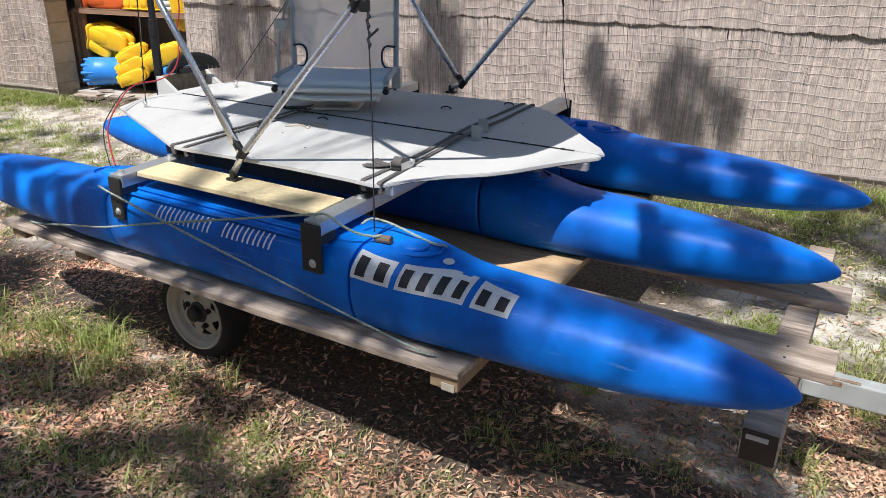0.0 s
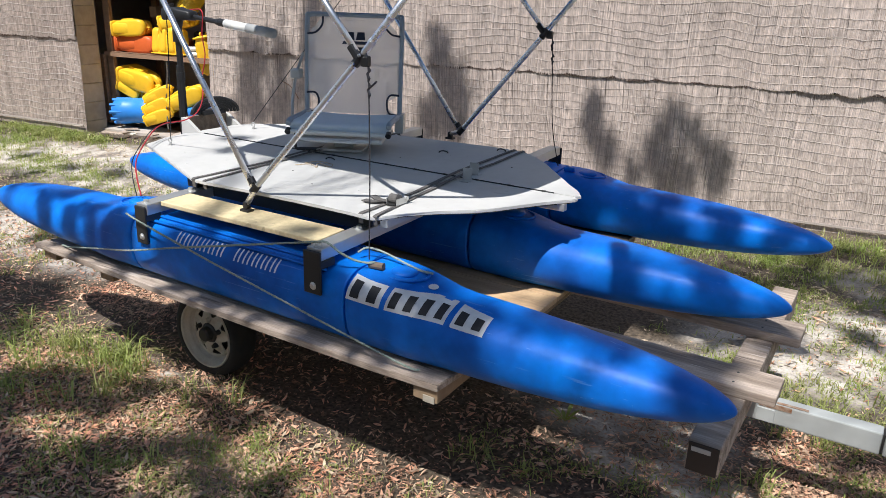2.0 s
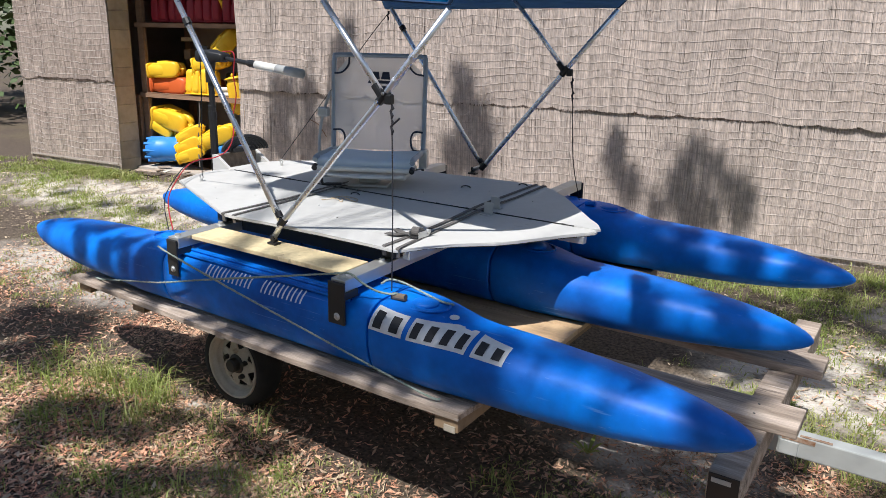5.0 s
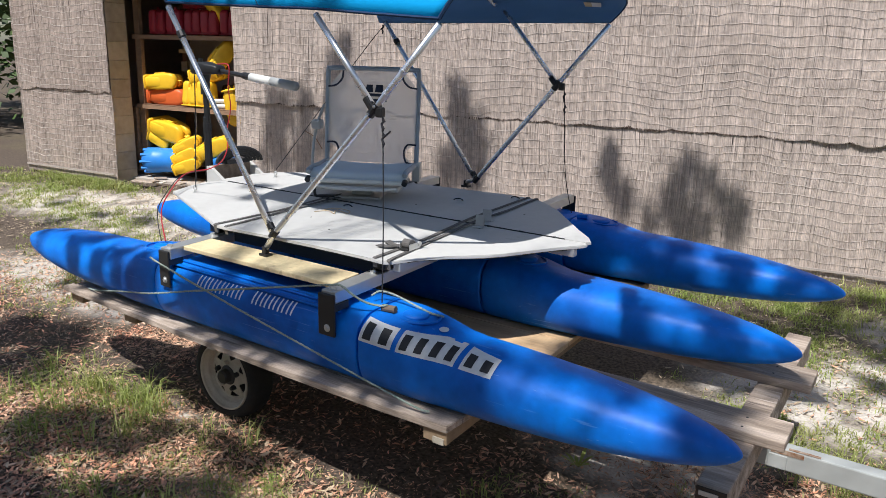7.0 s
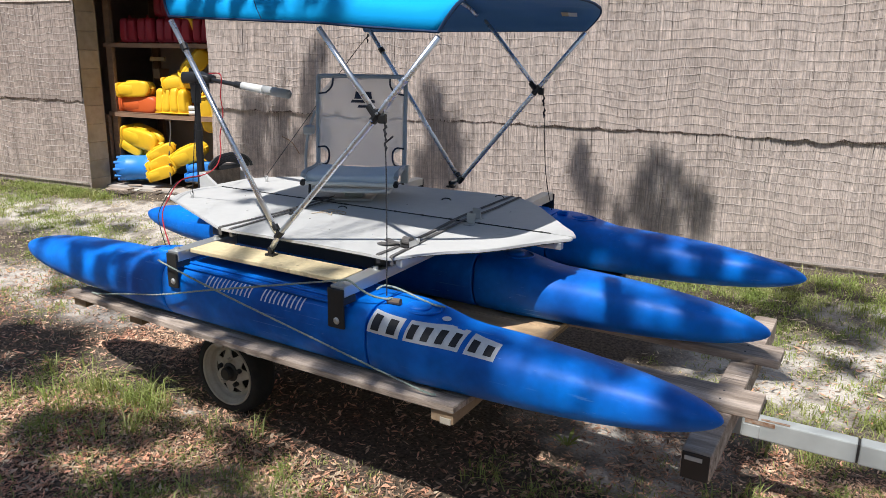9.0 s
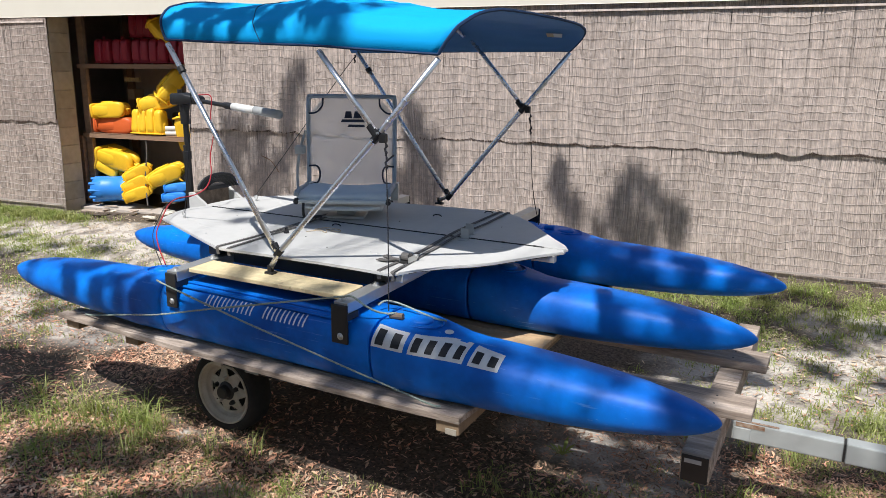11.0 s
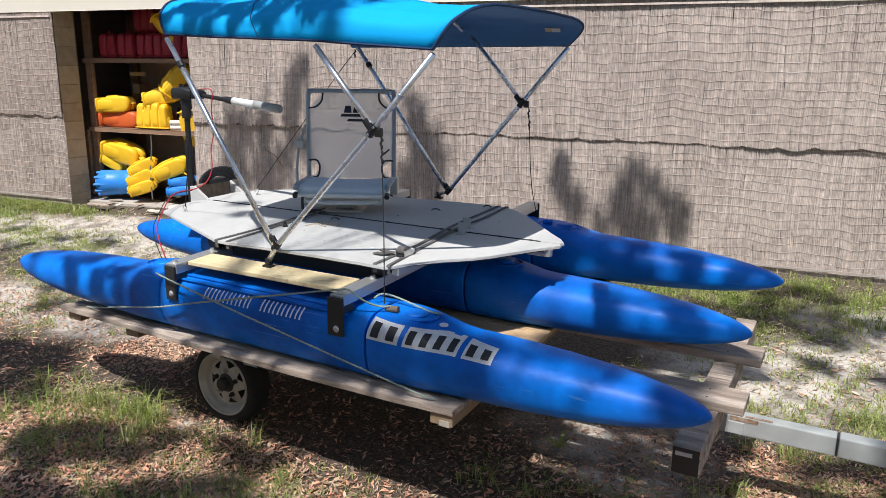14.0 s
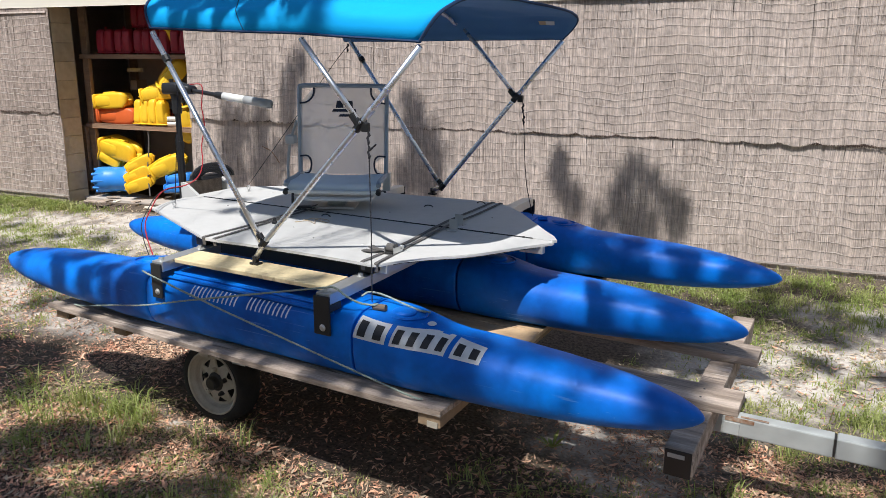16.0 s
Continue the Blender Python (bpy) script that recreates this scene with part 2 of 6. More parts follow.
def open_weave(m, share):
    """Woven mesh: that share of it is holes."""
    n, l = m.node_tree.nodes, m.node_tree.links
    out = n["Material Output"].inputs["Surface"]
    old = out.links[0].from_socket
    t, mix = n.new("ShaderNodeBsdfTransparent"), n.new("ShaderNodeMixShader")
    mix.inputs["Fac"].default_value = share
    l.new(old, mix.inputs[1])
    l.new(t.outputs["BSDF"], mix.inputs[2])
    l.new(mix.outputs["Shader"], out)


let_through(MESH_GREY, (0.90, 0.88, 0.84), 0.4)
open_weave(MESH_GREY, 0.5)
let_through(GRASS, (0.40, 0.50, 0.08), 0.3)


def ground_material():
    m = bpy.data.materials.new("sandy_ground")
    m.use_nodes = True
    n, l = m.node_tree.nodes, m.node_tree.links
    p = n["Principled BSDF"]
    p.inputs["Roughness"].default_value = 0.95
    p.inputs["Specular IOR Level"].default_value = 0.2
    tex = n.new("ShaderNodeTexCoord")

    def noisy(scale, detail, lo, hi):
        a = n.new("ShaderNodeTexNoise")
        a.inputs["Scale"].default_value, a.inputs["Detail"].default_value = scale, detail
        l.new(tex.outputs["Object"], a.inputs["Vector"])
        r = n.new("ShaderNodeMapRange")
        r.inputs["From Min"].default_value, r.inputs["From Max"].default_value = lo, hi
        l.new(a.outputs["Fac"], r.inputs["Value"])
        return r.outputs["Result"], a.outputs["Fac"]

    def mixed(fac, a, b):
        x = n.new("ShaderNodeMixRGB")
        l.new(fac, x.inputs["Fac"])
        for k, c in (("Color1", a), ("Color2", b)):
            if isinstance(c, tuple):
                x.inputs[k].default_value = (*c, 1)
            else:
                l.new(c, x.inputs[k])
        return x.outputs["Color"]

    big, _ = noisy(1.1, 5, 0.42, 0.6)
    mid, _ = noisy(5, 6, 0.4, 0.62)
    tiny, raw = noisy(60, 5, 0.3, 0.7)
    soil = mixed(tiny, (0.046, 0.037, 0.031), (0.17, 0.13, 0.10))
    sand = mixed(tiny, (0.46, 0.41, 0.35), (0.64, 0.59, 0.52))
    moss = mixed(tiny, (0.055, 0.045, 0.032), (0.19, 0.15, 0.105))
    # clear sand lies beyond the bow and along the stern, litter nearer
    sep = n.new("ShaderNodeSeparateXYZ")
    l.new(tex.outputs["Object"], sep.inputs[0])

    def bump_at(x0, y0, rx, ry):
        """A soft patch round a place of the plan, 1 in its middle."""
        s = []
        for k, (c, r) in enumerate(((x0, rx), (y0, ry))):
            a = n.new("ShaderNodeMath")
            a.operation = "SUBTRACT"
            a.inputs[1].default_value = c
            l.new(sep.outputs[k], a.inputs[0])
            b = n.new("ShaderNodeMath")
            b.operation = "DIVIDE"
            b.inputs[1].default_value = r
            l.new(a.outputs[0], b.inputs[0])
            c2 = n.new("ShaderNodeMath")
            c2.operation = "MULTIPLY"
            l.new(b.outputs[0], c2.inputs[0])
            l.new(b.outputs[0], c2.inputs[1])
            s.append(c2.outputs[0])
        t = n.new("ShaderNodeMath")
        t.operation = "ADD"
        l.new(s[0], t.inputs[0])
        l.new(s[1], t.inputs[1])
        r = n.new("ShaderNodeMapRange")
        r.inputs["From Min"].default_value, r.inputs["From Max"].default_value = 1.0, 0.2
        l.new(t.outputs[0], r.inputs["Value"])
        return r.outputs["Result"]

    patches = None
    for spot in SAND_SPOTS:
        b = bump_at(*spot)
        if patches is None:
            patches = b
        else:
            x = n.new("ShaderNodeMath")
            x.operation = "MAXIMUM"
            l.new(patches, x.inputs[0])
            l.new(b, x.inputs[1])
            patches = x.outputs[0]
    x = n.new("ShaderNodeMath")
    x.operation = "MULTIPLY"
    l.new(patches, x.inputs[0])
    l.new(mid, x.inputs[1])
    y = n.new("ShaderNodeMath")
    y.operation = "ADD"
    y.use_clamp = True
    l.new(x.outputs[0], y.inputs[0])
    z = n.new("ShaderNodeMath")
    z.operation = "MULTIPLY"
    z.inputs[1].default_value = 0.35
    l.new(patches, z.inputs[0])
    l.new(z.outputs[0], y.inputs[1])
    base = mixed(big, soil, moss)
    col = mixed(y.outputs[0], base, sand)
    l.new(col, p.inputs["Base Color"])
    bp = n.new("ShaderNodeBump")
    bp.inputs["Strength"].default_value, bp.inputs["Distance"].default_value = 0.7, 0.02
    l.new(raw, bp.inputs["Height"])
    l.new(bp.outputs["Normal"], p.inputs["Normal"])
    return m


# middle and radius of the bare sandy patches
SAND_SPOTS = [(0.55, 4.1, 0.8, 0.42), (-4.2, 2.7, 0.9, 0.55), (-5.9, 4.4, 1.6, 0.35), (-0.45, 3.1, 0.6, 0.35),
              (1.6, 4.4, 0.9, 0.5), (-5.2, 3.3, 0.8, 0.4), (-1.75, 1.42, 0.3, 0.16), (-3.6, 2.8, 1.0, 0.5), (-2.7, 1.74, 0.4, 0.10), (-6.6, 3.9, 2.4, 0.6), (-4.9, 2.6, 1.2, 0.55), (-0.3, 2.3, 0.45, 0.16), (-0.6, 2.62, 0.6, 0.28), (0.2, 3.7, 1.0, 0.5), (1.0, 4.7, 1.2, 0.5), (-9.5, 3.6, 1.5, 0.5)]
SANDY = ground_material()


# ---- shapes ----
def thing(name, base, label, category, group="", kind=""):
    ob = new(name)
    ob.empty_display_size = 0.1
    ob.location = base
    return tagged(ob, label, category, group, kind)


def base_of(ob):
    while ob.parent:
        ob = ob.parent
    return Vector(ob.location)


def part(name, bm, mat, parent, label="", smooth=False):
    """One mesh object under a thing or a part; bm holds places in the world."""
    me = bpy.data.meshes.new(name)
    if isinstance(bm, tuple):
        me.from_pydata([tuple(v) for v in bm[0]], [], bm[1])
    else:
        bm.to_mesh(me)
        bm.free()
    if parent is not None:
        me.transform(Matrix.Translation(-base_of(parent)))
    me.materials.append(mat)
    if smooth:
        me.polygons.foreach_set("use_smooth", [True] * len(me.polygons))
    ob = new(name, me)
    if parent is not None:
        ob.parent = parent
    if label:
        ob["label"] = label
    return ob


def solo(name, bm, mat, label, category, kind="", group="", smooth=False):
    ob = part(name, bm, mat, None, "", smooth)
    return tagged(ob, label, category, group, kind)


def box(x0, x1, y0, y1, z0, z1, bevel=0.0, m=None, bm=None):
    bm = bm or bmesh.new()
    made = bmesh.ops.create_cube(bm, size=1.0)["verts"]
    for v in made:
        v.co = Vector(((x0 + x1) / 2 + v.co.x * (x1 - x0), (y0 + y1) / 2 + v.co.y * (y1 - y0), (z0 + z1) / 2 + v.co.z * (z1 - z0)))
    if bevel:
        edges = list({e for v in made for e in v.link_edges})
        made = bmesh.ops.bevel(bm, geom=edges, offset=bevel, segments=2, affect="EDGES", profile=0.5)["verts"]
    if m is not None:
        bmesh.ops.transform(bm, matrix=m, verts=bm.verts)
    return bm


def tube(points, r, sides=10, bm=None, caps=True, flat=1.0):
    """A round bar along points; r is one radius or one for each point."""
    bm = bm or bmesh.new()
    pts = [Vector(p) for p in points]
    rings, side = [], None
    for i, p in enumerate(pts):
        d = (pts[min(i + 1, len(pts) - 1)] - pts[max(i - 1, 0)]).normalized()
        if side is None:
            side = d.cross(Vector((0, 0, 1)))
            if side.length < 0.1:
                side = d.cross(Vector((1, 0, 0)))
        side = (side - d * side.dot(d)).normalized()
        up = side.cross(d)
        rr = r[i] if isinstance(r, (list, tuple)) else r
        rings.append([bm.verts.new(p + side * (rr * math.cos(a)) + up * (rr * flat * math.sin(a))) for a in (2 * math.pi * k / sides for k in range(sides))])
    for a, b in zip(rings, rings[1:]):
        for k in range(sides):
            bm.faces.new((a[k], a[(k + 1) % sides], b[(k + 1) % sides], b[k]))
    if caps:
        bm.faces.new(list(reversed(rings[0])))
        bm.faces.new(rings[-1])
    return bm


def smoothed(points, steps=6):
    """Catmull-Rom points through the given ones."""
    p = [Vector(q) for q in points]
    p = [2 * p[0] - p[1]] + p + [2 * p[-1] - p[-2]]
    out = []
    for i in range(1, len(p) - 2):
        for k in range(steps):
            t = k / steps
            a, b, c, d = p[i - 1:i + 3]
            out.append(0.5 * (2 * b + (c - a) * t + (2 * a - 5 * b + 4 * c - d) * t * t + (3 * b - a - 3 * c + d) * t ** 3))
    return out + [p[-2]]


def loft(rings, bm=None, caps=True):
    bm = bm or bmesh.new()
    made = [[bm.verts.new(p) for p in r] for r in rings]
    n = len(made[0])
    for a, b in zip(made, made[1:]):
        for k in range(n):
            bm.faces.new((a[k], a[(k + 1) % n], b[(k + 1) % n], b[k]))
    if caps:
        bm.faces.new(list(reversed(made[0])))
        bm.faces.new(made[-1])
    return bm


def lathe(profile, centre, axis, sides=32, bm=None, caps=True):
    """Turned shape: rows of (radius, way along the axis)."""
    axis = Vector(axis).normalized()
    u = axis.orthogonal().normalized()
    w = axis.cross(u)
    return loft([[Vector(centre) + axis * h + (u * math.cos(a) + w * math.sin(a)) * max(r, 0.0005) for a in (2 * math.pi * k / sides for k in range(sides))] for r, h in profile], bm, caps)


def slab(outline, z0, z1, tilt=0.0, bevel=0.0):
    """A flat board of that outline (x, y), anticlockwise; tilt: rise per metre of y from y = 1.72."""
    bm = bmesh.new()
    lift = [tilt * (y - 1.72) for x, y in outline]
    low = [bm.verts.new((x, y, z0 + h)) for (x, y), h in zip(outline, lift)]
    top = [bm.verts.new((x, y, z1 + h)) for (x, y), h in zip(outline, lift)]
    bm.faces.new(list(reversed(low)))
    face = bm.faces.new(top)
    n = len(low)
    for k in range(n):
        bm.faces.new((low[k], low[(k + 1) % n], top[(k + 1) % n], top[k]))
    if bevel:
        bmesh.ops.bevel(bm, geom=list(face.edges), offset=bevel, segments=2, affect="EDGES")
    return bm


def fade(a, b, x):
    t = min(max((x - a) / (b - a), 0.0), 1.0)
    return t * t * (3 - 2 * t)


# ---- the ground ----
def ground_z(x, y):
    z = 0.085 + 0.185 * fade(2.6, 5.7, y)
    if -14 < x < 8 and -6 < y < 9:
        z += 0.018 * noise.noise((x * 0.7, y * 0.7, 3.1)) + 0.007 * noise.noise((x * 3.1, y * 3.1, 1.7))
    return z


def ground():
    def axis(lo, hi, fine, far):
        a = list(np.arange(lo, hi, fine))
        left, right, step = [lo], [hi], fine
        while right[-1] < far:
            step *= 1.6
            left.append(left[-1] - step)
            right.append(right[-1] + step)
        return sorted(set(left[1:] + a + right))
    xs, ys = axis(-10, 4, 0.1, 900), axis(-1, 6.2, 0.1, 900)
    verts = [(x, y, ground_z(x, y)) for y in ys for x in xs]
    w = len(xs)
    faces = [(j * w + i, j * w + i + 1, (j + 1) * w + i + 1, (j + 1) * w + i) for j in range(len(ys) - 1) for i in range(w - 1)]
    return solo("ground", (verts, faces), SANDY, "sandy yard ground with leaf litter and patchy grass", "ground", "structure", smooth=True)


ground()

# ---- the building ----
WALL_O, WALL_A = Vector((-1.3, 5.5, 0)), math.atan(0.125)
WALL_E, WALL_N = Vector((math.cos(WALL_A), math.sin(WALL_A), 0)), Vector((math.sin(WALL_A), -math.cos(WALL_A), 0))


def on_wall(x, z, off=0.0):
    """A place on the wall's face above plan coordinate x; off: metres out of the face, towards the yard."""
    return WALL_O + WALL_E * ((x + 1.3) / WALL_E.x) + WALL_N * off + Vector((0, 0, z))


def wall_box(x0, x1, off0, off1, z0, z1, bevel=0.0):
    """A box lying along the wall."""
    bm = box(0, 1, 0, 1, 0, 1)
    for v in bm.verts:
        v.co = on_wall(x0 + (x1 - x0) * v.co.x, z0 + (z1 - z0) * v.co.z, off0 + (off1 - off0) * v.co.y)
    if bevel:
        bmesh.ops.bevel(bm, geom=list(bm.edges), offset=bevel, segments=1, affect="EDGES")
    bmesh.ops.recalc_face_normals(bm, faces=bm.faces)
    return bm


EAVES = 2.34
solo("wall_right", wall_box(-5.70, 6.0, -0.16, -0.03, -0.1, EAVES + 0.5), REED_BACK, "dark boarded wall behind a dry reed screen", "wall", "structure")
solo("wall_left", wall_box(-9.0, -7.705, -0.16, -0.03, -0.1, EAVES + 0.5), REED_BACK, "dark boarded wall behind a dry reed screen", "wall", "structure")
solo("wall_shed_back", wall_box(-9.0, 6.0, -2.6, -2.45, -0.1, EAVES + 0.5), SHED, "dark boarded back wall of the shed", "wall", "structure")
solo("wall_shed_side", wall_box(-9.0, -8.88, -2.45, -0.165, -0.1, EAVES + 0.5), SHED, "dark boarded side wall of the shed", "wall", "structure")
solo("wall_shed_end", wall_box(5.88, 6.0, -2.45, -0.165, -0.1, EAVES + 0.5), SHED, "dark boarded end wall of the shed", "wall", "structure")
solo("ceiling", wall_box(-9.3, 6.3, -2.9, -0.03, EAVES + 0.51, EAVES + 0.57), SHED, "dark boarded shed ceiling", "ceiling", "structure")
solo("trim", wall_box(-9.4, 6.3, 0.034, 0.056, EAVES, EAVES + 0.24, 0.003), FASCIA, "cream painted fascia board along the eaves", "trim", "structure")
solo("soffit", wall_box(-9.4, 6.3, -0.16, 0.032, EAVES + 0.02, EAVES + 0.04), FASCIA, "cream soffit board under the eaves", "trim", "structure")
roof = bmesh.new()
ra = [on_wall(-9.6, EAVES + 0.25, 0.07), on_wall(6.5, EAVES + 0.25, 0.07), on_wall(6.5, EAVES + 0.95, -3.2), on_wall(-9.6, EAVES + 0.95, -3.2)]
lo, hi = [roof.verts.new(p) for p in ra], [roof.verts.new(p + Vector((0, 0, 0.05))) for p in ra]
roof.faces.new(list(reversed(lo)))
roof.faces.new(hi)
for k in range(4):
    roof.faces.new((lo[k], lo[(k + 1) % 4], hi[(k + 1) % 4], hi[k]))
solo("roof", roof, ROOF, "low grey roof over the shed", "roof", "structure")


def reed_course(x0, x1, z0, z1, off, seed, ends, hem, rag=0.011):
    """Upright reeds side by side, as one strip each with a ragged foot."""
    rnd = random.Random(seed)
    verts, faces = [], []
    x = x0
    levels = 9
    while x < x1:
        w = rnd.uniform(0.0032, 0.0062)
        lean = rnd.gauss(0, 0.004)
        o = off + rnd.uniform(-0.004, 0.004)
        foot = z0 + hem(x) + rnd.uniform(-rag, rag)
        top = z1 + rnd.uniform(-0.006, 0.006)
        ph, amp = rnd.uniform(0, 6.3), rnd.uniform(0.0, 0.005)
        i0 = len(verts)
        for k in range(levels):
            t = k / (levels - 1)
            z = foot + (top - foot) * t
            sway = lean * t + amp * math.sin(ph + 9 * t) + 0.02 * noise.noise((x * 1.2, z * 1.6, seed)) + 0.008 * noise.noise((x * 4, z * 5, seed))
            bulge = 0.02 * noise.noise((x * 1.1, z * 1.3, seed + 9)) + o
            for side, lift in ((-w / 2, 0.0), (0, w * 0.45), (w / 2, 0.0)):
                verts.append(on_wall(x + side + sway, z, bulge + lift))
        for k in range(levels - 1):
            a = i0 + 3 * k
            faces += [(a, a + 1, a + 4, a + 3), (a + 1, a + 2, a + 5, a + 4)]
        x += w * rnd.uniform(0.28, 0.50)
    return verts, faces


def hem_of(seed):
    """Lower edge of the upper course: it hangs in uneven scallops."""
    def hem(x):
        w = x * 3.3 + 0.5 * noise.noise((x * 1.1, seed, 7.7))
        return 0.026 - 0.052 * abs(math.sin(math.pi * w)) ** 0.8 * (0.6 + 0.6 * noise.noise((x * 1.7, seed, 0.3))) + 0.012 * noise.noise((x * 0.9, seed, 2.3)) + 0.006 * noise.noise((x * 9, seed, 5.3))
    return hem


def wires(x0, x1, z0, z1, off, seed, gap):
    """The wavy binding wires that hold a course of reeds."""
    rnd = random.Random(seed)
    verts, faces = [], []
    z = z0 + 0.05
    while z < z1 - 0.02:
        n = int((x1 - x0) / 0.022)
        i0 = len(verts)
        for k in range(n + 1):
            x = x0 + (x1 - x0) * k / n
            zz = z + 0.042 * noise.noise((x * 2.4, z * 1.5, seed)) + 0.016 * noise.noise((x * 8, z * 4, seed)) + 0.005 * noise.noise((x * 25, z * 25, seed))
            o = off + 0.02 * noise.noise((x * 1.1, zz * 1.3, seed + 9)) + 0.0050 + 0.003 * noise.noise((x * 17, z * 7, 1))
            verts += [on_wall(x, zz - 0.0021, o), on_wall(x, zz, o + 0.002), on_wall(x, zz + 0.0021, o)]
        for k in range(n):
            a = i0 + 3 * k
            faces += [(a, a + 3, a + 4, a + 1), (a + 1, a + 4, a + 5, a + 2)]
        z += gap * rnd.uniform(0.85, 1.2)
    x = x0 + 0.03
    while x < x1 - 0.02:
        n = int((z1 - z0) / 0.03)
        i0 = len(verts)
        for k in range(n + 1):
            z = z0 + (z1 - z0) * k / n
            xx = x + 0.016 * noise.noise((x * 4, z * 6, seed + 3)) + 0.008 * noise.noise((x * 9, z * 18, seed))
            o = off + 0.02 * noise.noise((xx * 1.1, z * 1.3, seed + 9)) + 0.0040 + 0.004 * noise.noise((x * 13, z * 19, 1))
            verts += [on_wall(xx - 0.0012, z, o), on_wall(xx, z, o + 0.0012), on_wall(xx + 0.0012, z, o)]
        for k in range(n):
            a = i0 + 3 * k
            faces += [(a, a + 1, a + 4, a + 3), (a + 1, a + 2, a + 5, a + 4)]
        x += gap * rnd.uniform(0.8, 1.9)
    return verts, faces


def reed_screen(x0, x1, seed, off):
    base = on_wall((x0 + x1) / 2, 0.26, off)
    t = thing("reed_screen", base, "weathered brown reed screen hung in two overlapping courses", "reed screen", "reed screens")
    seam = 1.235
    cane = REED if x0 > -6 else REED_BROWN
    low = part("lower_reeds", reed_course(x0, x1, 0.25, seam + 0.03, off, seed, True, lambda x: 0.01 * noise.noise((x * 5, 1, 1))), cane, t)
    low["kind"] = "stuff"
    up = part("upper_reeds", reed_course(x0, x1, seam - 0.012, EAVES + 0.01, off + 0.014, seed + 1, True, hem_of(seed), 0.005), cane, t)
    up["kind"] = "stuff"
    # short dark strip set between the two courses, along the scalloped hem
    fr = part("frayed_edge", reed_course(x0, x1, seam - 0.010, seam - 0.001, off + 0.008, seed + 2, True, hem_of(seed), 0.0035), REED_DARK, t, "dark ragged strip along the upper course's lower edge")
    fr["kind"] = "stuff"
    for z in (0.315, EAVES - 0.055):
        bt = wall_box(x0 + 0.02, x1 - 0.02, off + 0.028, off + 0.036, z, z + 0.016)
        part("batten", bt, REED_BACK if z < 1 else REED, t, "thin reed batten")
    a = part("lower_binding", wires(x0, x1, 0.25, seam - 0.02, off, seed, 0.064), WIRE_DARK if x0 > -6 else WIRE, t)
    b = part("upper_binding", wires(x0, x1, seam, EAVES - 0.02, off + 0.014, seed + 1, 0.064), WIRE_DARK if x0 > -6 else WIRE, t)
    a["kind"] = b["kind"] = "stuff"
    return t


reed_screen(-5.72, 3.4, 11, 0.0)
reed_screen(-9.02, -7.47, 23, 0.03)

# ---- the boat: three hulls, beams, side planks ----
LEAN_B = 0.038


def bz(y, z):
    """Height on the leaning boat: z as at the outer hull's middle (y = 1.72)."""
    return z + LEAN_B * (y - 1.72)


def axis_z(x):
    return 0.757 - 0.0115 * (x + 1.8)


SEAM_S, SEAM_B = -2.335, -1.245
HULL_R = 0.118


TIPS = {1.72: (-3.565, -0.035), 2.51: (-3.62, -0.02), 3.30: (-3.57, 0.02)}     # stern and bow tip of each hull


def nose_way(x, y0):
    """0 at the tip, 1 at the joint."""
    stern, bow_x = TIPS[y0]
    u = (x - stern) / (SEAM_S - stern) if x < SEAM_S else (bow_x - x) / (bow_x - SEAM_B)
    return min(max(u, 0.0006), 1)


def hull_ring(x, y0, centre=False, grow=1.0, n=40):
    """The hull's outline across, at x: boxy in the middle section, a flattened round towards the tips."""
    zc = axis_z(x)
    if centre:
        k = 0.0
        half, tall = 0.156, 0.127
    else:
        u = nose_way(x, y0)
        s = (SEAM_S - x) if x < SEAM_S else (x - SEAM_B)
        k = fade(0.06, 0.36, s)
        half = 0.146 * (1 - (1 - u) ** 3.2) ** 0.55
        tall = HULL_R * (1 - (1 - u) ** 2.8) ** 0.55
        half, tall = 0.156 + (half - 0.156) * k, 0.127 + (tall - 0.127) * k
    zc += 0.014 * (1 - k)
    e = 4.2 - 1.85 * k
    half, tall = half * grow, tall * grow
    pts = []
    for i in range(n):
        a = 2 * math.pi * i / n
        c, s = math.cos(a), math.sin(a)
        y = half * math.copysign(abs(c) ** (2 / e), c)
        z = tall * math.copysign(abs(s) ** (2 / e), s)
        if z < 0:
            y *= 1 - 0.24 * (1 - k) * min(1.0, -z / max(tall, 1e-6)) ** 1.5
        if z > 0:
            z += 0.012 * (1 - k) * (1 - fade(0.45, 0.9, abs(y) / max(half, 1e-6)))
        z = zc + z
        if -2.95 < x < -0.86:
            z = max(z, 0.6435)
        pts.append(Vector((x, y0 + y, bz(y0 + y, z))))
    return pts


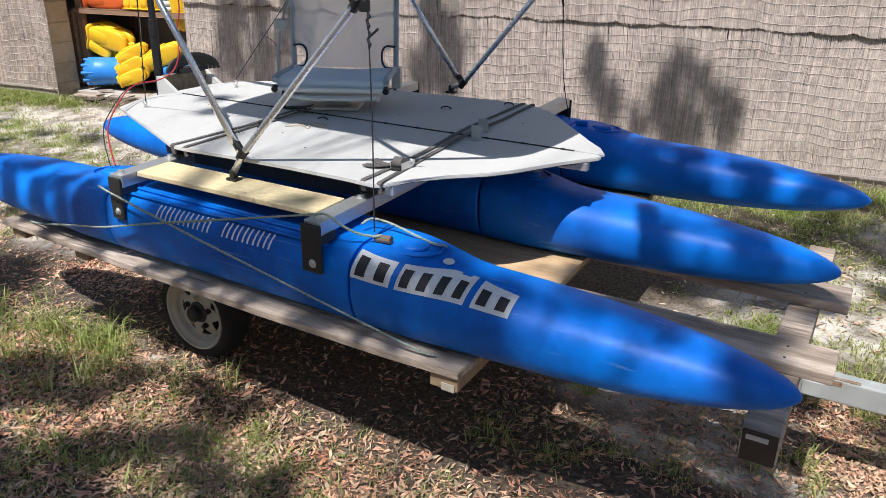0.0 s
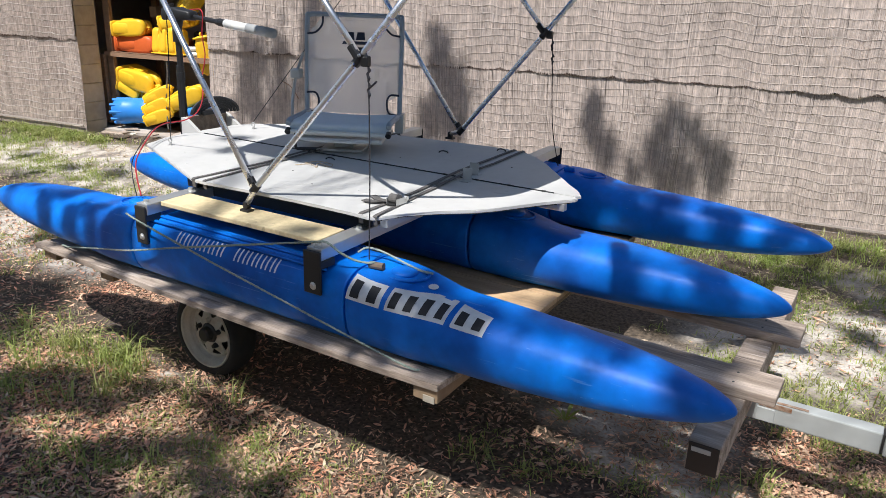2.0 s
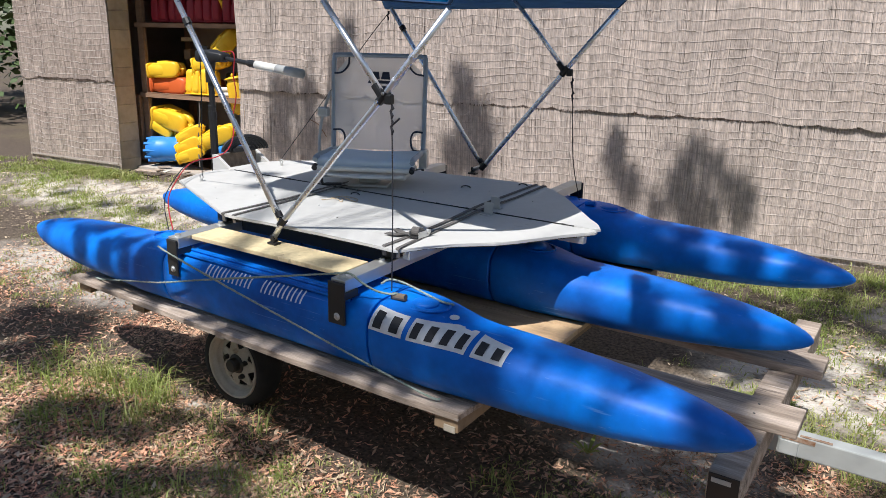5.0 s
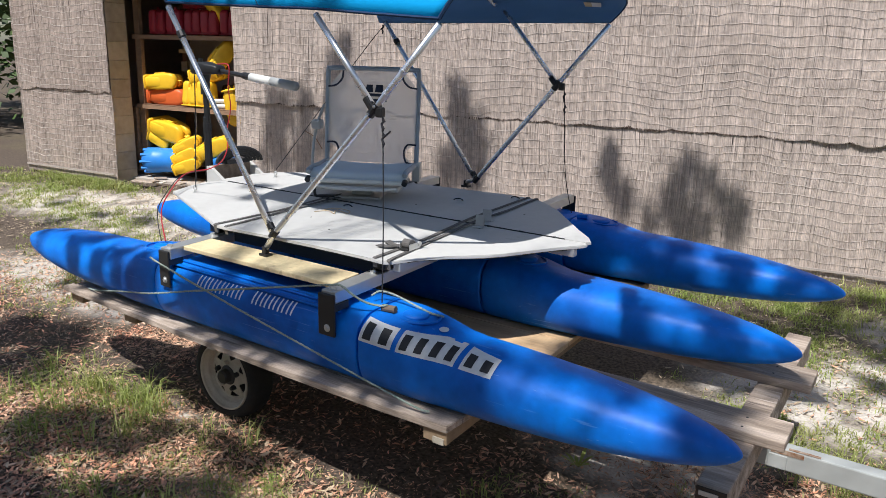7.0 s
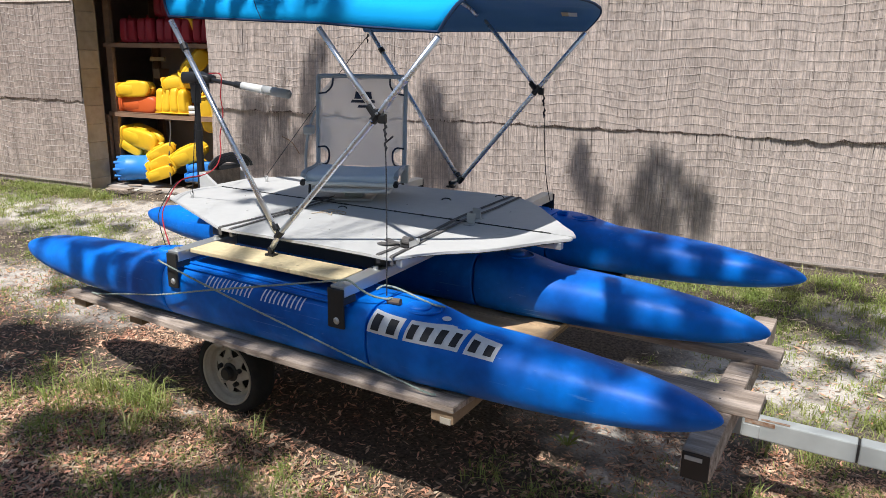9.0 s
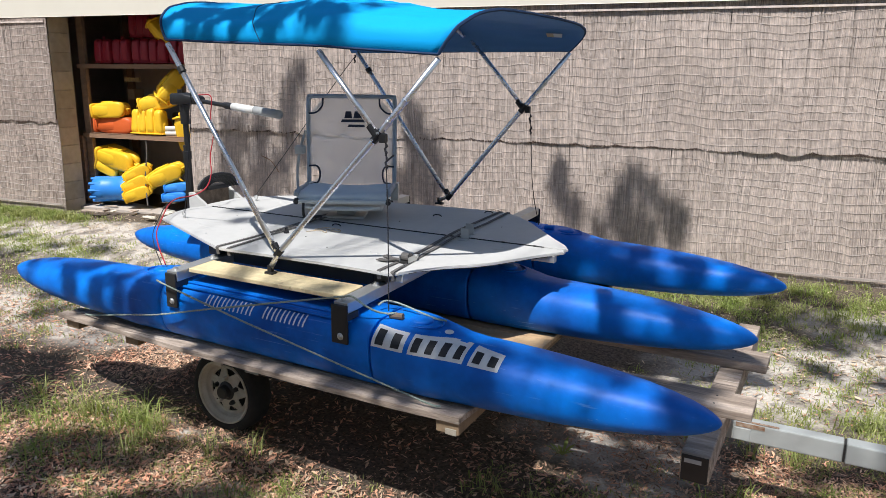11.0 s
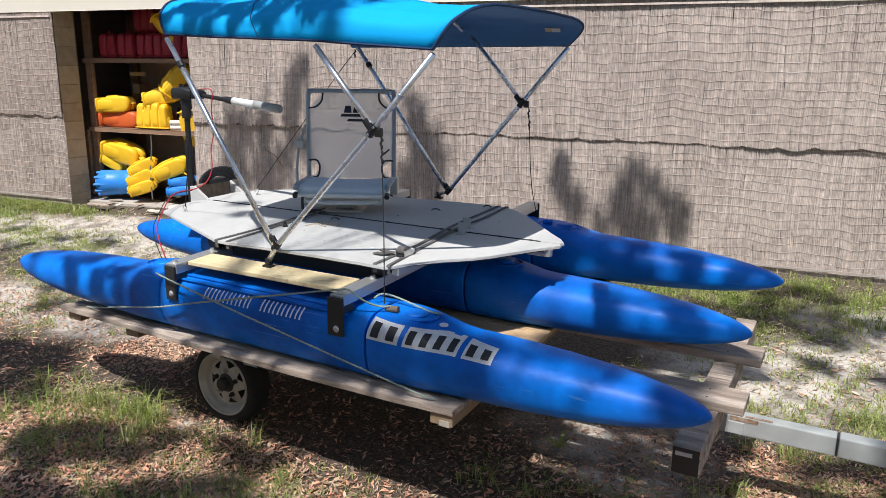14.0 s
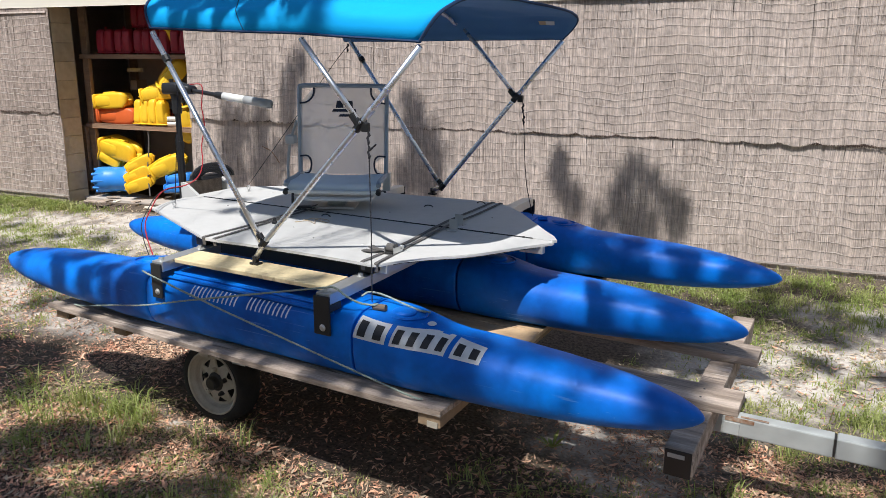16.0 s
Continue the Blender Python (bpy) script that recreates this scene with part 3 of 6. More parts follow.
def hull(y0, boat, name_label):
    """One of the hulls: a middle section with a pointed section at each end."""
    xs = [SEAM_S + 0.004 + (SEAM_B - SEAM_S - 0.008) * k / 14 for k in range(15)]
    rings = [hull_ring(xs[0], y0, True, 0.985)] + [hull_ring(x, y0, True) for x in [xs[0] + 0.008] + xs[1:-1] + [xs[-1] - 0.008]] + [hull_ring(xs[-1], y0, True, 0.985)]
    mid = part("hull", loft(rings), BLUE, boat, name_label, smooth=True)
    bevel_sharp(mid)
    for seam, tip, sign in ((SEAM_B, TIPS[y0][1], 1), (SEAM_S, TIPS[y0][0], -1)):
        u = [0.004, 0.012, 0.04, 0.08, 0.12, 0.16, 0.2, 0.25, 0.3, 0.35, 0.42, 0.5, 0.6, 0.7, 0.8, 0.87, 0.92, 0.955, 0.975, 0.988, 0.996, 0.9995]
        rings = [hull_ring(seam + (tip - seam) * 0.004, y0, False, 0.985)] + [hull_ring(seam + (tip - seam) * t, y0) for t in u[1:]]
        if sign < 0:
            rings = [list(reversed(r)) for r in rings]
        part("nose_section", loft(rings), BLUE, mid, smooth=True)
        # recessed deck well and cleat saddle on the nose's flat top
        x = seam + sign * 0.13
        zt = bz(y0, axis_z(x) + 0.155)
        w = lathe([(0.0, 0.007), (0.03, 0.007), (0.042, 0.004), (0.047, -0.001), (0.047, -0.01)], (x, y0, zt - 0.006), (0, 0, 1), 24)
        part("deck_cap", w, BLUE, mid, smooth=True)
        rim = tube([(x + 0.078 * math.cos(a) * 1.15, y0 + 0.078 * math.sin(a) * 0.9, zt - 0.0135) for a in (2 * math.pi * k / 28 for k in range(29))], 0.0045, 6)
        part("deck_rim", rim, BLUE, mid, smooth=True)
    # moulded ribs along the top edge of the middle section
    for dy, dz in ((-0.122, 0.139), (-0.092, 0.150), (0.122, 0.139)):
        pts = [(x, y0 + dy, bz(y0 + dy, axis_z(x) + dz)) for x in np.linspace(SEAM_S + 0.1, SEAM_B - 0.1, 8)]
        part("moulded_rib", tube(pts, 0.009, 8, flat=0.6), BLUE, mid, smooth=True)
    return mid


def bevel_sharp(ob):
    """Keeps flat ends crisp on a smooth-shaded mesh."""
    me = ob.data
    for p in me.polygons:
        if len(p.vertices) > 8:
            p.use_smooth = False


boat = thing("trimaran", (-1.8, 2.5, 0.64), "blue moulded plastic trimaran resting on a wooden trailer bed", "boat")
HULLS = [hull(1.72, boat, "scratched blue plastic outer hull"), hull(2.51, boat, "blue plastic middle hull"), hull(3.30, boat, "blue plastic outer hull")]
BEAM_X = (-2.243, -1.367)
for x in BEAM_X:
    b = box(x - 0.031, x + 0.031, 1.562, 3.455, 0.930, 0.974, 0.003)
    for v in b.verts:
        v.co.z = bz(v.co.y, v.co.z)
    beam = part("crossbeam", b, ALU, boat, "dull aluminium box crossbeam")
    for y in (1.585, 1.80):
        part("bolt", lathe([(0.0, 0.009), (0.010, 0.009), (0.012, 0.0), (0.017, 0.0), (0.017, -0.003)], (x, y, bz(y, 0.976)), (0, 0, 1), 12), ALU, beam)
    hw = 0.030 if x < -2 else 0.037
    for y, s in ((1.555, -1), (3.464, 1)):
        c = box(x - hw, x + hw, y - 0.005, y + 0.005, 0.816, 0.966, 0.004)
        for v in c.verts:
            v.co.z = bz(v.co.y, v.co.z)
        br = part("bracket", c, BLACK_PLATE, beam, "black bracket plate bolted to the hull")
        c = box(x - hw, x + hw, min(y, y - s * 0.07), max(y, y - s * 0.07), 0.9, 0.9265, 0.002)
        part("bracket_foot", c, BLACK_PLATE, beam)
        part("bolt", lathe([(0.0, 0.006), (0.008, 0.006), (0.010, 0.002), (0.014, 0.0)], (x + 0.004, y + s * 0.005, bz(y, 0.845)), (0, s, 0), 12), ALU, beam)
for y0, y1 in ((1.622, 1.765),):
    c = box(BEAM_X[0] + 0.036, BEAM_X[1] - 0.036, y0, y1, 0.957, 0.975, 0.003)
    bmesh.ops.subdivide_edges(c, edges=[e for e in c.edges if e.calc_length() > 0.5], cuts=6)
    for v in c.verts:
        v.co.z = bz(v.co.y, v.co.z)
    part("side_plank", c, YELLOW_WOOD, boat, "yellow painted plywood side plank")


def side_at(x, z, y0=1.72):
    """The near flank of a hull at x and height z: the place and the outward slope."""
    ring = hull_ring(x, y0, SEAM_S < x < SEAM_B)
    near = [p for p in ring if p.y < y0]
    near.sort(key=lambda p: p.z)
    for a, b in zip(near, near[1:]):
        if a.z <= z <= b.z:
            t = (z - a.z) / max(b.z - a.z, 1e-9)
            return a.lerp(b, t)
    return near[-1]


def on_flank(x0, x1, z0, z1, lift, slant=0.0, nx=6, nz=4, bm=None):
    """A thin sheet that lies on the near hull's flank, lift metres proud; slant: x shift per metre of height."""
    bm = bm or bmesh.new()
    grid = []
    for j in range(nz + 1):
        row = []
        for i in range(nx + 1):
            z = z0(i / nx) + (z1(i / nx) - z0(i / nx)) * j / nz
            x = x0 + (x1 - x0) * i / nx + slant * (z - z0(0))
            p = side_at(x, z)
            q = side_at(x, z + 0.004)
            d = (q - p)
            nrm = Vector((0, -abs(d.z), d.y)).normalized() if d.length > 1e-6 else Vector((0, -1, 0))
            row.append(bm.verts.new(p + nrm * lift))
        grid.append(row)
    for j in range(nz):
        for i in range(nx):
            bm.faces.new((grid[j][i], grid[j][i + 1], grid[j + 1][i + 1], grid[j + 1][i]))
    return bm


# registration stickers: white backing with plain black bars
def sticker_top(x):
    return 0.891 - 0.088 * (x + 1.25)


def sticker_low(x):
    return 0.822 - 0.034 * (x + 1.25)


for x0, x1, marks in ((-1.238, -1.105, 2), (-1.087, -0.880, 4), (-0.860, -0.745, 2)):
    top = lambda t, a=x0, b=x1: sticker_top(a + (b - a) * t)
    low = lambda t, a=x0, b=x1: sticker_low(a + (b - a) * t)
    st = part("sticker", on_flank(x0, x1, low, top, 0.0022, 0.12, 8, 8), STICKER, HULLS[0], "white registration sticker with black marks", True)
    w = (x1 - x0) / marks
    for k in range(marks):
        a, b = x0 + w * k + w * 0.24, x0 + w * (k + 1) - w * 0.24
        part("black_bar", on_flank(a, b, lambda t, a=a, b=b: sticker_low(a + (b - a) * t) + 0.010, lambda t, a=a, b=b: sticker_top(a + (b - a) * t) - 0.009, 0.004, 0.12, 2, 6), PRINT, HULLS[0])
# maker's name, as plain silver bars
for k in range(12):
    if k == 6:
        continue
    x0 = -2.07 + 0.0445 * k
    top = 0.884 - 0.004 * k / 12
    for a, b in ((x0 + 0.002, x0 + 0.0095), (x0 + 0.023, x0 + 0.0305)):
        part("silver_bar", on_flank(a, b, lambda t, q=top - 0.044: q, lambda t, q=top - 0.002: q, 0.002, 0.2, 1, 3), SILVER, HULLS[0])
scuff = lathe([(0.0, 0.0012), (0.015, 0.001), (0.017, 0.0)], (-0.985, 1.70, bz(1.70, axis_z(-0.985) + 0.1315)), (0.1, -0.15, 1), 14)
part("worn_patch", scuff, STICKER, HULLS[0])
# cleats on the outer hulls' noses
for h, y0 in ((HULLS[0], 1.72), (HULLS[2], 3.30)):
    zt = bz(y0, axis_z(-1.13) + 0.152)
    part("rope_peg", tube([(-1.218, y0 - 0.05, zt + 0.010), (-1.166, y0 - 0.045, zt + 0.012)], 0.0125, 10), TWIG if y0 < 2 else BLUE, h, "short wooden peg in the rope" if y0 < 2 else "")

# ---- the deck ----
NEAR_HALF = [(-2.90, 2.40), (-2.935, 2.34), (-2.925, 2.22), (-2.87, 2.07), (-2.17, 1.752), (-2.10, 1.747), (-1.90, 1.76), (-1.63, 1.766), (-1.40, 1.764), (-1.285, 1.755), (-1.26, 1.772), (-1.215, 1.863), (-1.14, 1.945), (-1.04, 2.03), (-0.985, 2.10), (-0.88, 2.27), (-0.80, 2.372), (-0.798, 2.392), (-0.81, 2.40)]
FAR_HALF = [(-0.815, 2.407), (-0.80, 2.43), (-0.835, 2.49), (-0.905, 2.56), (-1.14, 2.84), (-1.265, 2.955), (-1.335, 3.0), (-1.50, 3.01), (-1.96, 2.972), (-2.32, 2.93), (-2.685, 2.868), (-2.85, 2.757), (-2.915, 2.64), (-2.93, 2.45), (-2.90, 2.407)]
deck = thing("deck_platform", (-1.8, 2.4, 1.04), "white painted board deck in two hinged halves on aluminium crossbeams", "deck")


def deck_z(y, h=0.0):
    return 1.042 + DECK_TILT * (y - 1.72) + h


DECK_TILT = 0.03
part("deck_board", slab(NEAR_HALF, 1.042 - 0.011, 1.042, DECK_TILT, 0.003), WHITE_BOARD, deck)
part("deck_board", slab(FAR_HALF, 1.042 - 0.011, 1.042, DECK_TILT, 0.003), WHITE_BOARD, deck)
for x in (-2.268, -1.367):
    for y in (1.86, 2.1, 2.7, 2.93):
        part("support_block", box(x - 0.03, x + 0.03, y - 0.03, y + 0.03, bz(y, 0.975), deck_z(y, -0.0115), 0.002), BLACK_PLATE, deck)
for y0 in (1.86,):
    part("edge_rail", box(-2.18, -1.42, y0, y0 + 0.02, 0.95, 1.031, 0.002), BLACK_PLATE, deck, "dark rail under the deck's edge")
# added black sheets, cut from the halves' outlines, make the underside dark
part("under_sheet", slab([(x * 0.985 - 0.03, 1.74 + (y - 1.74) * 0.97 + 0.02) for x, y in NEAR_HALF[:-2]], 1.022, 1.029, DECK_TILT), BLACK_PLATE, deck, "black sheet added just below the deck board")
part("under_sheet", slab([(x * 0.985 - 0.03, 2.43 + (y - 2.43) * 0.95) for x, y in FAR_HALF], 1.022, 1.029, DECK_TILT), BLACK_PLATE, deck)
part("hinge_rod", tube([(x, 2.4035, deck_z(2.4035, 0.0015)) for x in (-2.85, -2.0, -1.4, -0.9)], 0.0026, 8), BLACK_PLATE, deck, "dark hinge along the middle joint")
for x in np.linspace(-2.6, -0.95, 12):
    part("hinge_knuckle", tube([(x, 2.4035, deck_z(2.4035, 0.0015)), (x + 0.014, 2.4035, deck_z(2.4035, 0.0015))], 0.004, 8), BLACK_PLATE, deck)
for y in (2.37,):
    c = box(-0.93, -0.825, 2.33, 2.36, 1.018, 1.047, 0.002)
    part("under_tube", c, ALU, deck, "aluminium box tube under the deck's tip")
part("under_tube", box(-1.275, -1.245, 1.80, 2.93, 1.0, 1.031, 0.002), ALU, deck)
for x, y in ((-1.268, 2.372), (-1.292, 2.468)):
    z = deck_z(y)
    c = box(x - 0.021, x + 0.021, y - 0.0015, y + 0.0015, z + 0.003, z + 0.052, 0.001)
    box(x - 0.021, x + 0.021, y - 0.03 if y < 2.4 else y, y if y < 2.4 else y + 0.03, z + 0.0005, z + 0.0035, 0, None, c)
    part("angle_bracket", c, PVC_GREY, deck, "upright aluminium angle bracket")
rnd = random.Random(5)
for k in range(24):
    x, y = rnd.uniform(-2.6, -1.2), rnd.uniform(1.85, 2.8)
    part("deck_screw", lathe([(0.0, 0.002), (0.003, 0.0015), (0.004, 0.0)], (x, y, deck_z(y)), (0, 0, 1), 8), BLACK_PLATE if k % 3 == 0 else ALU, deck)
for x, y, turn in ((-1.62, 2.75, 0.3), (-1.95, 2.33, 0.2), (-2.3, 2.62, 0.4), (-1.42, 2.95, 0.1)):
    z = deck_z(y)
    d = Vector((math.cos(turn), math.sin(turn), 0))
    pts = [Vector((x, y, z)) + d * (0.022 * math.cos(a)) + Vector((0, 0, 0.010 * math.sin(a))) for a in (math.pi * k / 8 for k in range(9))]
    part("hand_hole_loop", tube(pts, 0.003, 6), BLACK, deck)
for x, y in ((-2.745, 2.64), (-2.76, 2.12)):
    z = deck_z(y)
    e = lathe([(0.0, 0.012), (0.006, 0.012), (0.007, 0.0), (0.014, 0.0), (0.014, -0.002)], (x, y, z), (0, 0, 1), 10)
    part("eye_bolt", tube([(x + 0.011 * math.cos(a), y, z + 0.022 + 0.011 * math.sin(a)) for a in (2 * math.pi * k / 14 for k in range(15))], 0.003, 6, e), ALU, deck)
part("deck_peg", lathe([(0.0, 0.028), (0.008, 0.026), (0.007, 0.012), (0.012, 0.008), (0.013, 0.0)], (-2.07, 2.10, deck_z(2.10)), (0, 0, 1), 10), BLACK, deck)


# ---- straps over the deck ----
def ribbon(points, width, thick=0.003, across=(1, 0, 0)):
    bm = bmesh.new()
    a = Vector(across).normalized() * (width / 2)
    rows = []
    for p in points:
        p = Vector(p)
        rows.append([bm.verts.new(q) for q in (p - a, p + a, p + a + Vector((0, 0, thick)), p - a + Vector((0, 0, thick)))])
    for r, s in zip(rows, rows[1:]):
        for k in range(4):
            bm.faces.new((r[k], r[(k + 1) % 4], s[(k + 1) % 4], s[k]))
    bm.faces.new(list(reversed(rows[0])))
    bm.faces.new(rows[-1])
    return bm


def strap(x0, x1, ratchet):
    t = thing("tie_down_strap", (x0, 2.4, 1.05), "grey webbing tie-down strap stretched over the white deck", "strap", "deck straps")
    for dx in (0.0, 0.062):
        ys = [1.757 if x0 < -2 else 1.772, 1.83, 2.1, 2.35, 2.47, 2.7, 2.95, 3.0]
        pts = []
        for y in ys:
            f = (y - 1.7) / 1.3
            h = 0.003 + (0.006 if 2.3 < y < 2.5 else 0)
            pts.append((x0 + dx * (0.75 + 0.25 * math.cos(3 * f)) + (x1 - x0) * f + 0.012 * math.sin(6 * f + dx * 40), y, deck_z(y, h)))
        pts = [(pts[0][0], pts[0][1] - 0.002, pts[0][2] - 0.035)] + [(pts[0][0], pts[0][1] - 0.008, pts[0][2] - 0.004)] + pts + [(pts[-1][0], pts[-1][1] + 0.03, pts[-1][2] - 0.05)]
        part("webbing", ribbon(pts, 0.018, 0.0018), WEBBING, t)
    if ratchet:
        x, y = x0 + 0.035, 1.93
        z = deck_z(y, 0.004)
        body = box(x - 0.02, x + 0.02, y - 0.035, y + 0.035, z, z + 0.006, 0.002)
        r = part("ratchet", body, BLACK_PLATE, t, "steel ratchet buckle with a rolled strap")
        part("spool", tube([(x - 0.019, y - 0.008, z + 0.019), (x + 0.019, y - 0.008, z + 0.019)], 0.018, 16), WEBBING, r)
        part("handle_bar", tube([(x - 0.028, y + 0.028, z + 0.018), (x + 0.028, y + 0.028, z + 0.018)], 0.009, 12), ALU, r)
        for s in (-0.0215, 0.0215):
            part("cheek", box(x + s - 0.0012, x + s + 0.0012, y - 0.032, y + 0.036, z, z + 0.024, 0.001), ALU, r)
        tail = [(x - 0.02, y - 0.02, z + 0.01), (x - 0.07, y - 0.01, z + 0.004), (x - 0.11, y + 0.02, z + 0.001), (x - 0.13, y + 0.03, z + 0.0005)]
        part("strap_tail", ribbon(smoothed(tail, 4), 0.03, 0.003, (0.2, 1, 0)), WEBBING, t)
        tail = [(x - 0.03, y, z + 0.006), (x - 0.07, y - 0.035, z + 0.002), (x - 0.12, y - 0.035, z + 0.0005)]
        part("strap_tail", ribbon(smoothed(tail, 4), 0.03, 0.003, (0.1, 1, 0)), WEBBING, t)
    return t


strap(-2.17, -2.10, False)
strap(-1.335, -1.37, True)


# ---- canopy ----
canopy = thing("bimini_canopy", (-1.8, 1.72, 0.975), "bright blue canvas bimini top on polished folding tube bows", "canopy")
NEAR_Y, FAR_Y = 1.737, 3.075


def bow(xf, xt, ze0, ze1, top, square=0.62):
    """Outline of a bow's top from the near hem to the far hem: xf at the hem, xt at the crown."""
    out = []
    for k in range(49):
        t = k / 48
        # rounded-corner arch
        a = math.pi * t
        c = math.cos(a)
        y = 0.5 - 0.5 * math.copysign(abs(c) ** square, c)
        s = math.sin(a) ** square
        ze = ze0 + (ze1 - ze0) * y
        z = ze + (top - ze) * s
        out.append(Vector((xf + (xt - xf) * s, NEAR_Y + (FAR_Y - NEAR_Y) * y, z)))
    return out


FRONT = bow(-1.06, -0.935, 1.842, 1.893, 2.010, 0.52)
MIDDLE = bow(-1.565, -1.70, 1.872, 1.893, 2.098)
REAR = bow(-2.37, -2.46, 1.906, 1.893, 2.090)


def sheet():
    rows = []
    for k in range(33):
        t = k / 32
        row = []
        for i, (a, b, c) in enumerate(zip(REAR, MIDDLE, FRONT)):
            u = 0.53
            p = a.lerp(b, t / u) if t < u else b.lerp(c, (t - u) / (1 - u))
            q = t / u if t < u else (t - u) / (1 - u)
            edge = abs(i - 24) / 24
            sag = 0.022 * math.sin(math.pi * q) * (1 - edge ** 4)
            wrinkle = 0.014 * noise.noise((p.x * 1.7, p.y * 8 + p.z * 9, 4.4)) + 0.009 * noise.noise((p.x * 5, p.z * 30, p.y * 18)) + 0.004 * noise.noise((p.x * 14, p.z * 12, p.y * 12))
            wrinkle *= 0.25 + 0.75 * fade(0, 5, min(k, 32 - k)) * fade(0, 5, min(i, 48 - i))
            out = Vector((0, (p.y - 2.4) * 0.35, 1)).normalized()
            row.append(p + Vector((0, 0, -sag)) + out * (0.012 + wrinkle))
        rows.append(row)
    return rows


def shell(rows, thick):
    """A sheet with two faces and a rim."""
    bm = bmesh.new()
    top = [[bm.verts.new(p) for p in r] for r in rows]
    low = [[bm.verts.new(p + (Vector((0, 2.4, 1.6)) - Vector((0, p.y, p.z))).normalized() * thick) for p in r] for r in rows]
    n, m = len(rows), len(rows[0])
    for i in range(n - 1):
        for j in range(m - 1):
            bm.faces.new((top[i][j], top[i + 1][j], top[i + 1][j + 1], top[i][j + 1]))
            bm.faces.new((low[i][j], low[i][j + 1], low[i + 1][j + 1], low[i + 1][j]))
    for i in range(n - 1):
        for j in (0, m - 1):
            bm.faces.new((top[i][j], low[i][j], low[i + 1][j], top[i + 1][j]))
    for j in range(m - 1):
        for i in (0, n - 1):
            bm.faces.new((top[i][j], top[i][j + 1], low[i][j + 1], low[i][j]))
    bmesh.ops.recalc_face_normals(bm, faces=bm.faces)
    return bm


ROWS_C = sheet()
cloth = part("canvas", shell(ROWS_C, 0.004), FABRIC, canopy, "sun-bright blue canvas with soft wrinkles", True)
# second shell below the canvas, in a darker and duller blue
under = part("underside_shell", shell([[p + (Vector((0, 2.4, 1.6)) - Vector((0, p.y, p.z))).normalized() * 0.006 for p in r] for r in ROWS_C], 0.002), UNDERSIDE_BLUE, cloth, "dull blue-grey canvas underside", True)
for e in (0, -1):
    part("hem", tube([r[e] + Vector((0, 0, 0.0)) for r in ROWS_C], 0.0055, 6), SEAM, cloth)
    part("hem", tube(ROWS_C[e], 0.0065, 6), SEAM, cloth)
part("seam", tube([p + Vector((0, 0, 0.001)) for p in ROWS_C[11]], 0.0018, 5), SEAM, cloth)
# care label under the front edge
def label_patch(u0, u1, v0, v1):
    """A small patch just under the underside shell, between the front rows of the canvas."""
    def at(u, v):
        p = ROWS_C[31][39].lerp(ROWS_C[31][43], v)
        q = ROWS_C[27][39].lerp(ROWS_C[27][43], v)
        p = p.lerp(q, u)
        return p + (Vector((0, 2.4, 1.6)) - Vector((0, p.y, p.z))).normalized() * 0.014
    bm = bmesh.new()
    bm.faces.new([bm.verts.new(at(u, v)) for u, v in ((u0, v0), (u1, v0), (u1, v1), (u0, v1))])
    return bm


part("care_label", label_patch(0.35, 0.6, 0.1, 0.9), PVC, cloth, "small white care label")
part("care_label", label_patch(0.6, 0.8, 0.1, 0.9), YELLOW_WOOD, cloth, "small yellow care label")

R_TUBE = 0.0115


def side(y, sign, foot, joint, node, rear, front, aux):
    f = part("foot_mount", box(foot.x - 0.022, foot.x + 0.022, foot.y - 0.016, foot.y + 0.016, foot.z - 0.004, foot.z + 0.006, 0.002), BLACK, canopy, "black deck hinge of the tube frame")
    part("hinge_pin", box(foot.x - 0.010, foot.x + 0.010, foot.y - 0.012, foot.y + 0.012, foot.z + 0.004, foot.z + 0.034, 0.004), BLACK, f)
    up = Vector((0, 0, 0.022))
    main = part("main_bow_leg", tube([foot + up, joint, node, front], R_TUBE, 12), CHROME, canopy, "polished aluminium bow tube", True)
    part("rear_bow_leg", tube([joint + Vector((-0.012, 0, 0.005)), rear], R_TUBE, 12), CHROME, canopy, smooth=True)
    part("support_bow_leg", tube([node + Vector((-0.01, 0, 0.02)), aux], R_TUBE * 0.95, 12), CHROME, canopy, smooth=True)
    # joint clamps
    d = (node - joint).normalized()
    part("slide_clamp", tube([joint - d * 0.022, joint + d * 0.020], 0.0145, 12), BLACK, canopy, "black slide clamp")
    part("slide_clamp", tube([node - d * 0.024, node + d * 0.026], 0.0155, 12), BLACK, canopy, "black slide clamp")
    g = (aux - node).normalized()
    part("slide_clamp", tube([node + g * 0.004, node + g * 0.05], 0.0155, 10), BLACK, canopy)
    for off in (-0.018, 0.018):
        q = node + d * off + Vector((0, sign * 0.015, 0))
        part("clamp_bolt", lathe([(0.0, 0.005), (0.005, 0.005), (0.006, 0.0)], q, (0, sign, 0), 8), CHROME, canopy)
    k = joint.lerp(rear, 0.02)
    part("slide_clamp", tube([k, joint.lerp(rear, 0.043)], 0.0140, 10), BLACK, canopy)
    k = joint.lerp(rear, 0.86)
    part("collar", tube([k, joint.lerp(rear, 0.885)], 0.0165, 10), BLACK, canopy)
    for q in (0.18, 0.46):
        part("collar", tube([node.lerp(front, q), node.lerp(front, q + 0.03)], 0.0135, 10), CHROME, canopy)
    part("strap_end", box(node.x + 0.012, node.x + 0.04, node.y - 0.012, node.y + 0.012, node.z - 0.022, node.z + 0.012, 0.005), BLACK, canopy)
    return main


